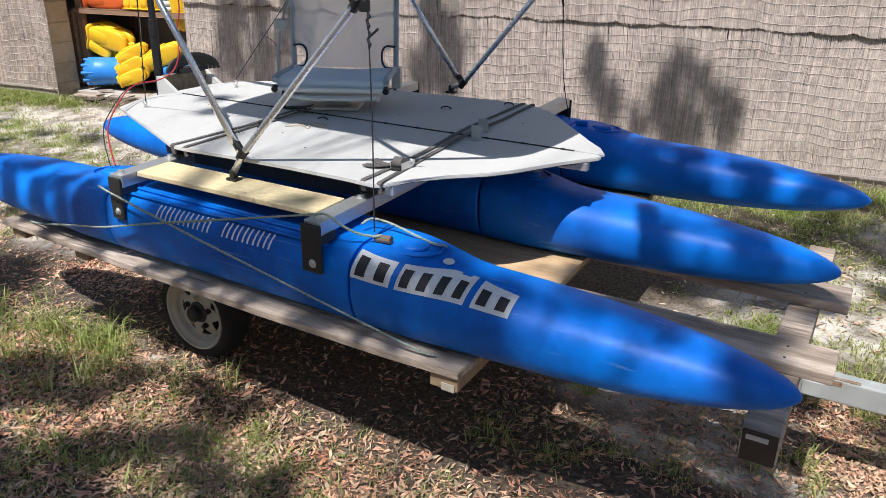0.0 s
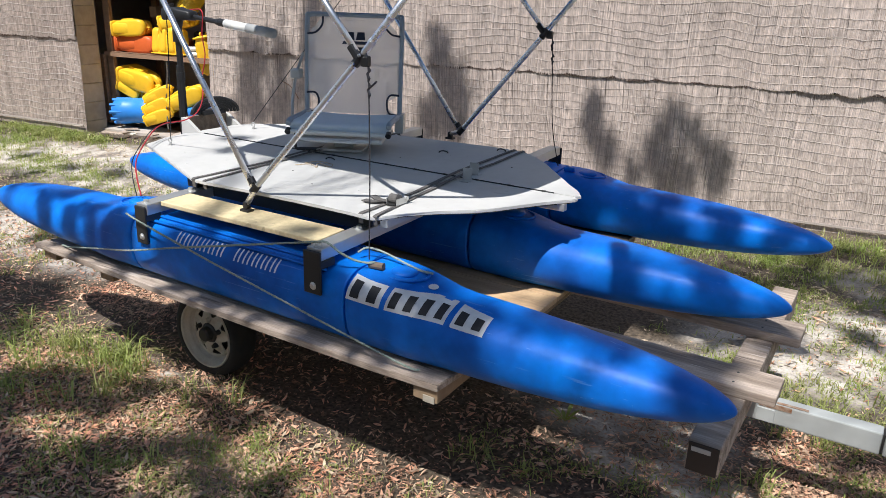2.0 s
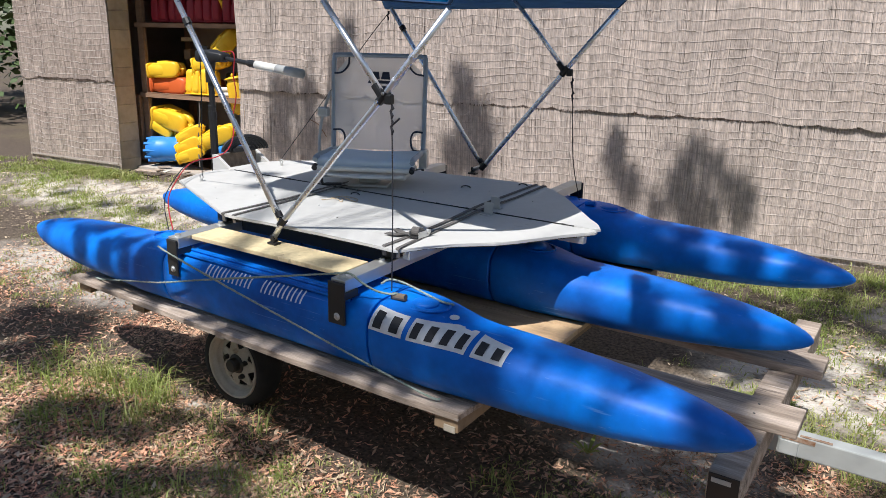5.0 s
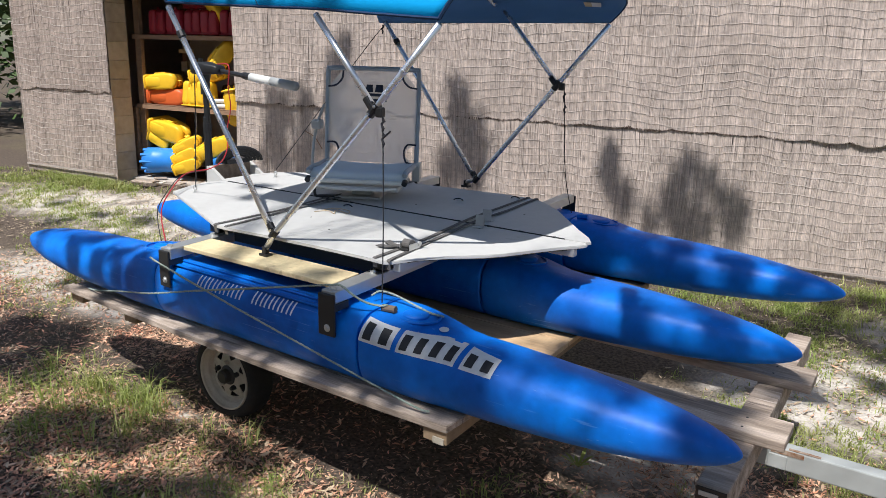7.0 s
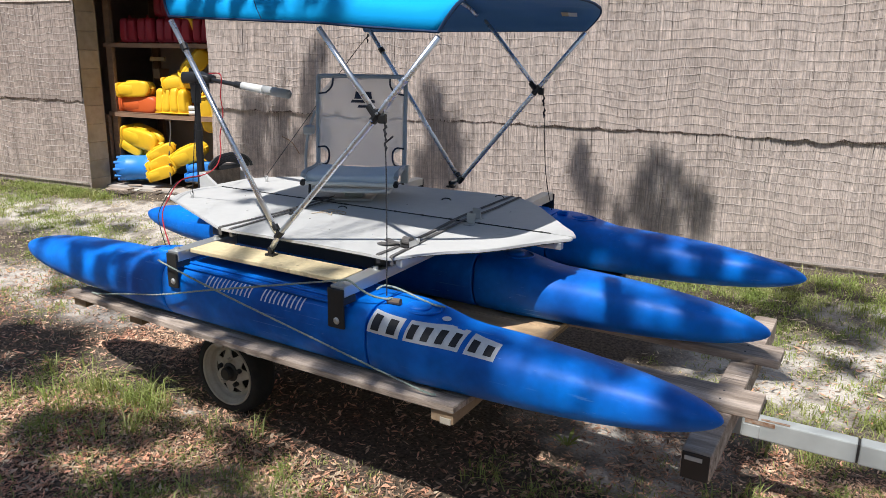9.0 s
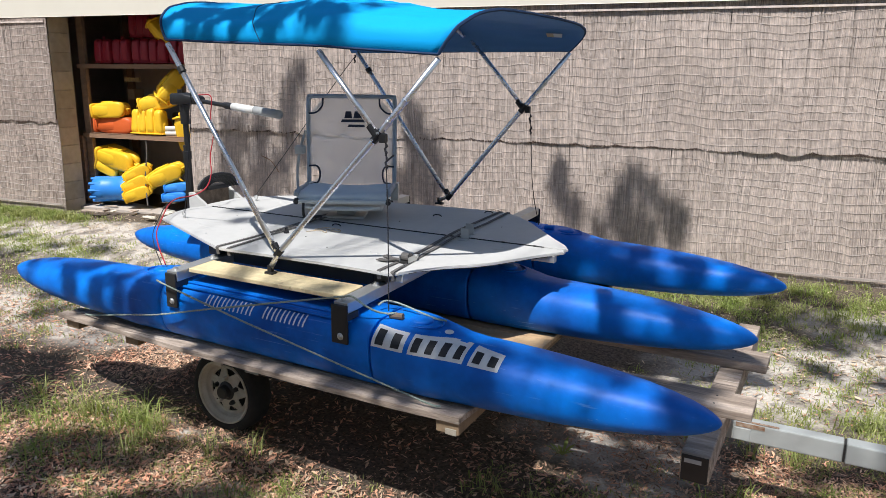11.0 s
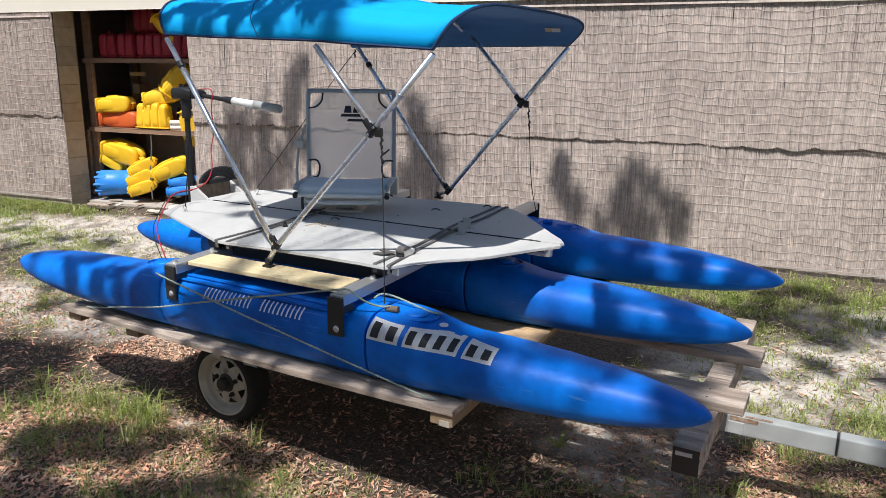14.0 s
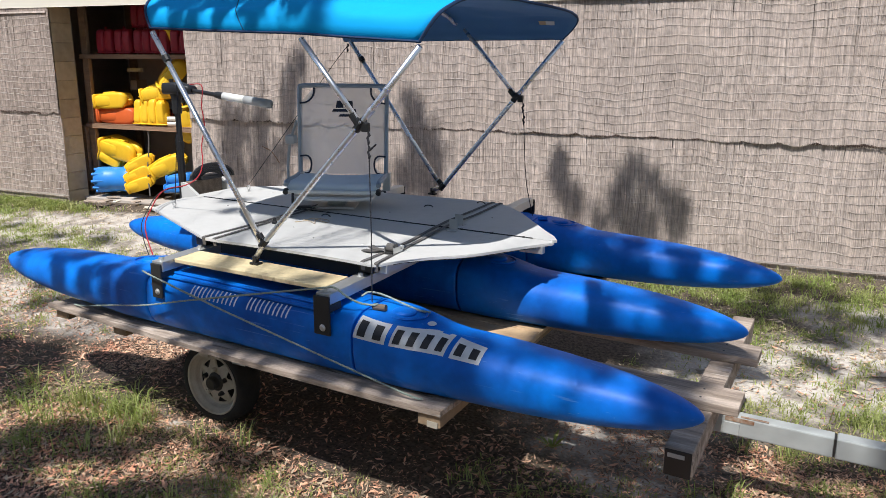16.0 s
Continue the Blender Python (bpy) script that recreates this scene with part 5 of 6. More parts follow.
for y in (2.425, 2.705):
    v = [(-3.05, y, 0.99), (-2.905, y, 1.04), (-2.912, y, 1.052), (-3.022, y, 1.122), (-3.05, y, 1.122)]
    bm = bmesh.new()
    a = [bm.verts.new(p) for p in v]
    b = [bm.verts.new((p[0], p[1] + 0.02, p[2])) for p in v]
    bm.faces.new(a)
    bm.faces.new(list(reversed(b)))
    for k in range(5):
        bm.faces.new((a[k], b[k], b[(k + 1) % 5], a[(k + 1) % 5]))
    bmesh.ops.recalc_face_normals(bm, faces=bm.faces)
    part("gusset", bm, WHITE_BOARD, tm)
part("transom_board", box(-3.045, -3.015, 2.448, 2.702, 0.96, 1.125, 0.004), WOOD, tm, "brown transom board")
part("transom_board", box(-3.04, -2.935, 2.30, 2.80, 0.975, 1.0, 0.003), WHITE_BOARD, tm)
for k in range(5):
    c = Vector((-3.0 + 0.004 * k, 2.60, 1.135))
    r = 0.045 + 0.012 * k
    pts = [c + Vector((0.25 * r * math.cos(a), 1.5 * r * math.cos(a), r * 0.85 * math.sin(a))) for a in (math.pi * i / 12 for i in range(13))]
    part("tilt_bracket", tube(pts, 0.009, 8), BLACK, motor, "black curved tilt bracket" if k == 0 else "")
part("clamp_block", box(-3.06, -2.985, 2.52, 2.68, 1.126, 1.15, 0.006), BLACK, motor)


def cable(points, mat, label, r=0.0030):
    t = thing("cable", points[0], label, "cable", "motor cables")
    part("cable_line", tube(smoothed(points, 8), r, 7), mat, t)


PATHC = [(-2.95, 2.45, 1.665), (-2.83, 2.42, 1.66), (-2.84, 2.42, 1.55), (-2.84, 2.43, 1.45), (-2.86, 2.42, 1.34), (-2.83, 2.39, 1.25), (-2.83, 2.35, 1.18), (-2.87, 2.30, 1.14), (-2.89, 2.20, 1.133), (-2.845, 2.10, 1.118), (-2.73, 1.95, 1.08), (-2.68, 1.87, 1.03), (-2.59, 1.80, 0.985), (-2.46, 1.72, 0.932)]
cable(PATHC, RED_WIRE, "red battery cable hanging from the motor")
cable([(x - 0.012, y - 0.012, z - 0.004 + 0.006 * math.sin(9 * z)) for x, y, z in PATHC[7:]], CORD, "black battery cable beside the red one", 0.0022)
string = smoothed([(-2.0, 2.16, deck_z(2.16, 0.003)), (-1.95, 2.20, deck_z(2.2, 0.006)), (-1.90, 2.18, deck_z(2.18, 0.003)), (-1.93, 2.23, deck_z(2.23, 0.007)), (-1.86, 2.22, deck_z(2.22, 0.003)), (-1.88, 2.26, deck_z(2.26, 0.003)), (-1.95, 2.25, deck_z(2.25, 0.008)), (-1.99, 2.21, deck_z(2.21, 0.003))], 5)
t = thing("string", string[0], "tangled bit of pale string on the deck", "string")
part("string_line", tube(string, 0.0022, 5), STRAW, t)

# ---- shed: pillar, shelves and plastic parts ----
pillar = thing("pillar", on_wall(-7.60, 0.26, -0.13), "tan concrete block pillar beside the shed opening", "pillar", kind="structure")
part("mortar_core", wall_box(-7.69, -7.508, -0.255, -0.008, 0.1, EAVES + 0.01), MORTAR, pillar)
for k in range(11):
    z0 = 0.16 + k * 0.203
    z1 = min(z0 + 0.194, EAVES + 0.012)
    part("block", wall_box(-7.70, -7.50, -0.262, 0.0, z0, z1, 0.004), BLOCK, pillar)


def in_shed(x, off, z):
    return on_wall(x, z, -off)


rack = thing("shelf_rack", in_shed(-6.8, 0.5, 0.28), "rough timber storage rack inside the dark shed", "shelf")
for x in (-7.53, -5.95):
    for o in (0.40, 1.1):
        part("upright", wall_box(x, x + 0.085, -o - 0.04, -o, 0.2, EAVES + 0.3, 0.003), SHELF, rack)
for z in (1.065, 1.835):
    part("shelf_board", wall_box(-7.54, -5.84, -1.15, -0.405, z, z + 0.03, 0.003), SHELF, rack, "timber shelf board")
    part("shelf_edge", wall_box(-7.54, -5.84, -0.398, -0.37, z - 0.02, z + 0.028, 0.003), SHELF, rack)
part("back_board", wall_box(-7.53, -5.86, -1.2, -1.17, 0.28, EAVES + 0.2, 0.003), SHED, rack, "dark boarding behind the shelves")
part("brace", wall_box(-7.60, -7.55, -0.40, -0.36, 0.3, 1.06, 0.003), SHELF, rack)


def moulding(name, size, mat, label, lobes=3, group="", taper=0.0):
    """A moulded plastic section: a flat-topped body that runs out into rounded fingers, with ring lugs at the ends."""
    L, W, H = size
    t = thing(name, (0, 0, 0), label, "plastic part", group)

    def ring(x, y, w, h, e):
        return [Vector((x, y + w * math.copysign(abs(math.cos(a)) ** (2 / e), math.cos(a)), H / 2 + h * math.copysign(abs(math.sin(a)) ** (2 / e), math.sin(a)))) for a in (2 * math.pi * i / 18 for i in range(18))]

    body = [(-0.5, 0.55), (-0.485, 0.78), (-0.45, 0.93), (-0.3, 1.0), (-0.05, 0.97), (0.1, 0.9), (0.2, 0.7)]
    part("body", loft([ring(u * L, 0, W / 2 * g * (1 - taper * (0.5 + u)), H / 2 * (0.35 + 0.65 * g) * 0.74, 7.0) for u, g in body]), mat, t, smooth=True)
    for k in range(lobes):
        y = (k - (lobes - 1) / 2) * W / lobes
        end = 0.5 - 0.05 * abs(k - (lobes - 1) / 2)
        rows = []
        for i in range(13):
            q = i / 12
            u = -0.47 + (end + 0.47) * q
            g = (0.6 + 0.4 * min(1.0, q * 8)) * math.sqrt(max(0.22, 1 - max(0.0, (q - 0.86) / 0.15) ** 2))
            lean = 1 - taper * (0.5 + u)
            rows.append(ring(u * L, y * lean, W / lobes * 0.425 * (0.25 + 0.75 * g) * lean, H / 2 * (0.86 + 0.2 * math.sin(2.6 * q + 0.7 * k)) * g, 5.0))
        part("finger", loft(rows), mat, t, smooth=True)
    # flange round the end and the stepped saddle on the back
    part("flange", loft([ring(u * L, 0, W / 2 * g, H / 2 * g * 0.96, 6.0) for u, g in ((-0.475, 0.9), (-0.465, 1.06), (-0.435, 1.06), (-0.425, 0.9))]), mat, t, smooth=True)
    if taper > 0.1:
        saddle = box(-0.28 * L, 0.12 * L, -0.16 * W, 0.16 * W, H * 0.80, H * 1.10, min(W, H) * 0.06)
        part("saddle", saddle, mat, t)
    for s, dy in ((-1, -0.3), (-1, 0.3), (1, 0.0)):
        c = Vector((s * L * 0.52, W * dy, H * 0.5))
        r = min(W, H) * 0.11
        part("lug", tube([c + Vector((r * math.cos(a), r * math.sin(a), 0)) for a in (2 * math.pi * i / 12 for i in range(13))], r * 0.5, 6), mat, t, smooth=True)
    return t


def place(ob, x, off, z, rx=0, ry=0, rz=0):
    p = in_shed(x, off, z)
    ob.matrix_basis = pose(p.x, p.y, p.z, rx, ry, rz + math.degrees(WALL_A))
    return ob


def again(ob, x, off, z, rx=0, ry=0, rz=0):
    p = in_shed(x, off, z)
    return copy_thing(ob, pose(p.x, p.y, p.z, rx, ry, rz + math.degrees(WALL_A)))


# lower heap
A_Y = moulding("moulded_part", (0.56, 0.29, 0.21), P_YELLOW, "yellow moulded plastic part stacked in the shed", 2, "yellow parts", 0.35)
place(A_Y, -7.15, 0.50, 0.70, 6, 9, -10)
S_Y = moulding("moulded_part", (0.32, 0.22, 0.13), P_YELLOW, "small yellow moulded plastic part in the shed", 3, "yellow parts", 0.25)
place(S_Y, -6.77, 0.38, 0.385, 8, -18, 18)
for spot in ((-6.79, 0.40, 0.50, 10, -24, 16), (-6.78, 0.42, 0.62, 12, -26, 20), (-6.52, 0.55, 0.52, 0, 30, 8), (-7.32, 0.5, 0.62, 0, 20, 0)):
    again(S_Y, *spot)
# middle shelf
UP_Y = moulding("moulded_part", (0.30, 0.46, 0.13), P_YELLOW, "upright yellow moulded plastic parts on the shelf", 4, "yellow parts", 0.06)
place(UP_Y, -6.63, 0.50, 1.25, 0, -90, 90)
BIG = moulding("moulded_part", (0.42, 0.26, 0.17), P_YELLOW, "yellow moulded plastic part on the shelf", 2, "yellow parts", 0.3)
place(BIG, -6.52, 0.52, 1.375, 0, -12, 8)
for spot in ((-6.38, 0.44, 0.60, 14, -22, 8), (-7.18, 0.48, 1.27, 0, -4, 4), (-6.30, 0.55, 1.60, 20, -50, 30), (-6.28, 0.5, 1.10, 0, 80, 20), (-6.42, 0.55, 2.13, 40, 55, 10)):
    again(BIG, *spot)
OR = moulding("moulded_part", (0.55, 0.30, 0.18), P_ORANGE, "orange moulded plastic tub on the shelf", 2, "orange parts")
place(OR, -7.16, 0.56, 1.097, 0, 0, 2)
again(OR, -6.88, 0.66, 1.097, 0, 0, 10)
# top shelf
RD = moulding("moulded_part", (0.27, 0.235, 0.12), P_RED, "dark red moulded plastic part on the top shelf", 2, "red parts")
place(RD, -7.18, 0.50, 2.005, 0, -90, 92)
for k, x in enumerate((-6.92, -6.67, -6.42, -6.17)):
    again(RD, x, 0.50 + 0.02 * (k % 2), 2.005, 0, -90, 90 + 3 * k)
for x, z in ((-6.76, 2.14), (-6.56, 2.14)):
    again(RD, x, 0.60, z + 0.14, 0, -90, 88)
DK = moulding("moulded_part", (0.10, 0.16, 0.25), BLACK, "dark grey moulded plastic part on the shelf", 2)
place(DK, -6.33, 0.60, 1.097, 0, 0, 85)
drum = thing("drum", in_shed(-7.1, 0.4, 0.30), "light blue plastic drum lying in the shed", "drum")
d0, d1 = in_shed(-7.40, 0.34, 0.45), in_shed(-6.92, 0.50, 0.475)
part("drum_body", tube([d0.lerp(d1, t) for t in (0, 0.03, 0.1, 0.12, 0.3, 0.33, 0.6, 0.63, 0.95, 1)], [0.12, 0.135, 0.14, 0.147, 0.147, 0.14, 0.14, 0.147, 0.147, 0.12], 24), P_BLUE, drum, smooth=True)
part("drum_lid", tube([d0 + (d0 - d1).normalized() * 0.02, d0 + (d1 - d0).normalized() * 0.01], 0.10, 20), P_BLUE, drum)
for k in range(10):
    a = 2 * math.pi * k / 10
    u = (d1 - d0).normalized()
    q = Vector((0, 0, 1)).cross(u).normalized()
    c = d0 + q * 0.132 * math.cos(a) + Vector((0, 0, 0.132)) * math.sin(a) - u * 0.02
    part("drum_rib", tube([c, c + u * 0.14], 0.018, 7), P_BLUE, drum)
BL = moulding("moulded_part", (0.30, 0.2, 0.10), P_BLUE, "light blue moulded plastic part on the shed floor", 2)
place(BL, -6.29, 0.42, 0.38, 0, -6, 10)
again(BL, -6.27, 0.44, 0.485, 0, -8, 14)
pipe = thing("pipe", in_shed(-6.25, 0.45, 1.12), "cut white plastic pipes on the shelf", "pipe")
for dz in (0.0, 0.055):
    part("pipe_length", tube([in_shed(-6.40, 0.42, 1.123 + dz), in_shed(-6.1, 0.62, 1.123 + dz)], 0.025, 14), PVC, pipe)
carton = thing("carton", in_shed(-7.15, 0.8, 1.1), "open pale carton behind the shelf parts", "box")
part("carton_body", wall_box(-7.20, -7.10, -0.9, -0.75, 1.47, 1.58, 0.004), BOX_CARD, carton)
part("carton_flap", wall_box(-7.32, -7.10, -0.86, -0.84, 1.67, 1.715, 0.003), YELLOW_WOOD, carton)
hang = thing("cord", in_shed(-6.66, 0.4, 1.06), "grey cord hanging from the shelf", "cord")
part("line", tube(smoothed([in_shed(-6.66, 0.39, 1.07), in_shed(-6.65, 0.38, 0.9), in_shed(-6.68, 0.36, 0.6), in_shed(-6.62, 0.3, 0.32)], 6), 0.008, 6), WEBBING, hang)
rubble = random.Random(3)
for k in range(14):
    p = on_wall(rubble.uniform(-7.2, -5.8), 0, rubble.uniform(-0.25, 0.12))
    L = rubble.uniform(0.05, 0.16)
    a = rubble.uniform(0, 3.14)
    z = 0.275
    b = box(-L / 2, L / 2, -L * 0.22, L * 0.22, 0, L * 0.12, 0.003)
    b.transform(Matrix.Translation((p.x, p.y, z)) @ Matrix.Rotation(a, 4, "Z") @ Matrix.Rotation(rubble.uniform(-0.2, 0.2), 4, "X"))
    solo("debris", b, WOOD_GREY if k % 2 else FASCIA, "pale broken bit of wood by the shed opening", "debris", group="debris")
solo("floor", wall_box(-8.87, 5.87, -2.44, -0.2, 0.05, 0.262), SHED, "dark earth floor of the shed", "floor", "structure")


# ---- litter, grass, twigs ----
def strewn(count, spots, size, seed, curl, mat, name, label, lift=0.0):
    """Small curled leaves lying on the ground."""
    rnd = random.Random(seed)
    verts, faces = [], []
    made = 0
    while made < count:
        x0, x1, y0, y1, keep = rnd.choice(spots)
        x, y = rnd.uniform(x0, x1), rnd.uniform(y0, y1)
        rim = min(x - x0, x1 - x, y - y0, y1 - y) / (0.3 * min(x1 - x0, y1 - y0))
        if rnd.random() > 0.12 + rim:
            continue
        if rnd.random() > keep * (0.25 + 1.3 * max(0.0, 0.5 + 0.9 * noise.noise((x * 1.3, y * 1.3, seed)))):
            continue
        made += 1
        a, L = rnd.uniform(0, 6.283), rnd.uniform(*size)
        W = L * rnd.uniform(0.17, 0.30)
        d, s = Vector((math.cos(a), math.sin(a), rnd.uniform(-0.25, 0.35))), Vector((-math.sin(a), math.cos(a), rnd.uniform(-0.5, 0.5)))
        p = Vector((x, y, ground_z(x, y) + rnd.uniform(0.003, 0.016) + lift))
        c = rnd.uniform(-curl, curl) * L
        i = len(verts)
        verts += [p - d * L / 2 + Vector((0, 0, c)), p - d * L * 0.12 - s * W / 2, p - d * L * 0.12 + s * W / 2, p + d * L * 0.2 - s * W * 0.42, p + d * L * 0.2 + s * W * 0.42, p + d * L / 2 + Vector((0, 0, c))]
        faces += [(i, i + 1, i + 2), (i + 1, i + 3, i + 4, i + 2), (i + 3, i + 5, i + 4)]
    solo(name, (verts, faces), mat, label, "leaves", "stuff")


NEAR_YARD = [(-4.6, 0.9, 0.6, 1.95, 0.8), (-3.5, 0.3, 1.3, 2.5, 0.42), (-1.3, 0.3, 1.9, 3.1, 0.25), (-3.6, 0.4, 0.6, 1.9, 1.0), (-3.6, 0.4, 0.6, 1.8, 1.0), (0.0, 0.9, 2.3, 2.9, 0.4), (-6.5, -4.4, 1.6, 2.4, 0.25), (-0.6, 1.2, 2.3, 3.0, 0.3), (-0.6, 1.6, 3.0, 4.6, 0.12), (-3.7, -2.9, 2.0, 2.65, 0.3), (-6.0, -3.3, 1.5, 3.1, 0.5), (-5.6, 2.2, -0.9, 0.9, 0.35), (-5.4, 1.8, 0.2, 1.2, 0.4)]
strewn(18500, NEAR_YARD, (0.02, 0.05), 3, 0.22, LEAF_DRY, "leaf_litter", "brown and reddish fallen oak leaves over the ground")
strewn(14500, NEAR_YARD, (0.02, 0.05), 13, 0.22, LEAF_TAN, "leaf_litter", "pale tan fallen oak leaves over the ground")
strewn(48000, NEAR_YARD, (0.008, 0.022), 4, 0.2, LEAF_DRY, "leaf_crumbs", "fine broken brown leaf litter over the ground")
strewn(12000, [(-9.5, -2.0, 2.5, 5.2, 0.7), (-0.9, 3.2, 3.0, 5.6, 0.35), (-4.6, 0.9, 0.6, 1.85, 0.35)], (0.02, 0.055), 31, 0.1, STRAW, "straw_litter", "dry straw and dead grass over the ground")


def blades(count, spots, height, seed, mat, name, label, arch=0.3, thick=1.0):
    """Grass blades in loose tufts."""
    rnd = random.Random(seed)
    verts, faces = [], []
    made = 0
    while made < count:
        x0, y0, rx, ry, dens, hh = rnd.choice(spots)
        tx, ty = rnd.gauss(x0, rx * 0.55), rnd.gauss(y0, ry * 0.55)
        if rnd.random() > dens * (0.3 + 1.2 * max(0, 0.5 + noise.noise((tx * 2.1, ty * 2.1, seed)))):
            continue
        for _ in range(rnd.randint(9, 22)):
            made += 1
            x, y = tx + rnd.gauss(0, 0.032), ty + rnd.gauss(0, 0.032)
            if y > 5.62 + 0.125 * x:
                continue
            h = rnd.uniform(*height) * hh
            a, lean = rnd.uniform(0, 6.283), rnd.uniform(0.3, 1.0 + arch) * h
            w = rnd.uniform(0.0011, 0.0026) * thick
            d, s = Vector((math.cos(a), math.sin(a), 0)), Vector((-math.sin(a), math.cos(a), 0)) * w
            p = Vector((x, y, ground_z(x, y) - 0.004))
            q, r = p + d * lean * 0.32 + Vector((0, 0, h * 0.78)), p + d * lean + Vector((0, 0, h * rnd.uniform(0.6, 1.05)))
            i = len(verts)
            verts += [p - s, p + s, q - s * 0.8, q + s * 0.8, r]
            faces += [(i, i + 1, i + 3, i + 2), (i + 2, i + 3, i + 4)]
    solo(name, (verts, faces), mat, label, "grass", "stuff")


LAWN = [(-8.4, 4.2, 1.0, 0.35, 1.0, 0.9), (-6.9, 3.75, 1.2, 0.32, 0.9, 0.8), (-5.3, 3.6, 1.3, 0.7, 0.7, 0.7), (-7.9, 4.55, 0.9, 0.16, 1.0, 1.6), (-8.6, 3.6, 1.5, 0.8, 0.9, 0.8),
        (0.3, 5.25, 1.3, 0.35, 1.0, 1.1), (1.3, 5.0, 1.3, 0.6, 1.0, 1.0), (-0.6, 4.9, 0.8, 0.35, 0.9, 0.9), (0.9, 3.6, 0.9, 0.35, 0.7, 0.8), (0.75, 3.2, 0.7, 0.35, 0.8, 0.9), (1.7, 4.0, 0.6, 0.7, 0.8, 1.0),
        (-0.35, 4.2, 0.6, 0.4, 0.6, 0.8), (-0.3, 3.3, 0.5, 0.35, 0.35, 0.9),
        (-10.2, 4.1, 1.0, 0.6, 1.0, 1.0), (-11.5, 4.8, 1.2, 0.8, 1.0, 1.2), (-9.4, 3.4, 0.8, 0.6, 0.8, 0.8), (-5.0, 2.9, 0.8, 0.4, 0.5, 0.7)]
blades(64000, LAWN, (0.016, 0.055), 7, GRASS, "lawn_grass", "short patchy green grass", 0.9, 1.25)
TUFTS = [(-3.0, 1.62, 0.16, 0.10, 1.0, 1.5), (-2.68, 1.66, 0.14, 0.09, 1.0, 1.35), (-2.55, 1.33, 0.22, 0.16, 0.9, 1.1), (-3.3, 1.45, 0.35, 0.2, 0.8, 1.1), (-1.9, 1.72, 0.3, 0.1, 0.5, 1.0),
         (-2.1, 1.15, 0.4, 0.2, 0.5, 0.7), (-1.5, 1.45, 0.4, 0.15, 0.5, 0.7), (-0.9, 2.0, 0.2, 0.1, 0.5, 0.6), (0.05, 2.35, 0.35, 0.12, 0.6, 0.8), (-0.1, 3.0, 0.3, 0.15, 0.6, 1.0), (-3.6, 1.7, 0.4, 0.3, 0.6, 0.9), (-4.4, 2.0, 0.6, 0.4, 0.5, 0.7)]
TUFTS += [(0.5, 3.35, 0.18, 0.1, 1.0, 0.9), (0.95, 3.85, 0.2, 0.12, 1.0, 0.9), (0.75, 4.6, 0.3, 0.15, 1.0, 0.9), (0.2, 4.85, 0.3, 0.12, 1.0, 0.9), (1.3, 4.3, 0.25, 0.2, 1.0, 0.9), (0.85, 3.0, 0.2, 0.12, 1.0, 0.9)]
blades(2000, TUFTS, (0.05, 0.12), 8, GRASS, "grass_tufts", "green grass tufts in the leaf litter", 1.0, 1.35)
SPARSE = [(-2.7, 1.6, 0.6, 0.22, 1.0, 1.0), (-2.9, 1.25, 0.6, 0.3, 0.8, 1.0), (-1.9, 1.5, 0.5, 0.25, 0.9, 0.9), (-1.2, 1.5, 0.5, 0.25, 0.9, 0.8), (-2.0, 1.0, 0.8, 0.25, 0.6, 0.9), (-0.6, 2.2, 0.35, 0.12, 0.3, 0.7), (-4.6, 2.3, 0.8, 0.4, 0.7, 0.9), (-0.9, 1.5, 0.9, 0.3, 0.4, 0.8), (0.4, 2.5, 0.4, 0.4, 0.7, 1.0), (-1.5, 1.2, 0.7, 0.25, 0.9, 0.8)]
blades(9500, SPARSE, (0.015, 0.045), 18, GRASS, "sparse_grass", "short sparse grass growing through the leaf litter", 0.8, 1.1)
blades(3000, [(-2.7, 1.4, 0.8, 0.4, 1, 0.8), (-1.2, 1.5, 0.8, 0.3, 0.8, 0.7), (-6.0, 3.8, 2.0, 0.8, 1, 0.8), (0.9, 4.4, 1.2, 0.8, 1, 0.8), (-3.4, 2.2, 0.6, 0.4, 0.8, 0.7)], (0.015, 0.045), 9, STRAW, "dry_blades", "dry yellow grass blades")
rnd = random.Random(77)
for k in range(16):
    x, y, a, L = rnd.uniform(-3.8, 0.3), rnd.uniform(1.0, 2.2), rnd.uniform(0, 6.28), rnd.uniform(0.1, 0.28)
    if k == 0:
        x, y, a, L = -2.45, 1.28, 0.35, 0.3
    if k == 1:
        x, y, a, L = 0.55, 3.95, 0.5, 0.25
    pts = []
    for i in range(5):
        t = i / 4 - 0.5
        px, py = x + math.cos(a) * L * t + rnd.uniform(-0.006, 0.006), y + math.sin(a) * L * t + rnd.uniform(-0.006, 0.006)
        pts.append((px, py, ground_z(px, py) + 0.009))
    solo("twig", tube(smoothed(pts, 3), [0.0035] * 13, 6), TWIG, "thin dry twig lying on the leaf litter", "twig", group="twigs")
# a dry twig caught in the reeds
wt = [on_wall(-4.85, 0.995, 0.035), on_wall(-4.75, 0.957, 0.04), on_wall(-4.70, 0.90, 0.035), on_wall(-4.66, 0.84, 0.03)]
solo("twig", tube(smoothed(wt, 4), [0.004] * 13, 6), SHELF, "reddish dry twig caught in the reed screen", "twig", group="twigs")
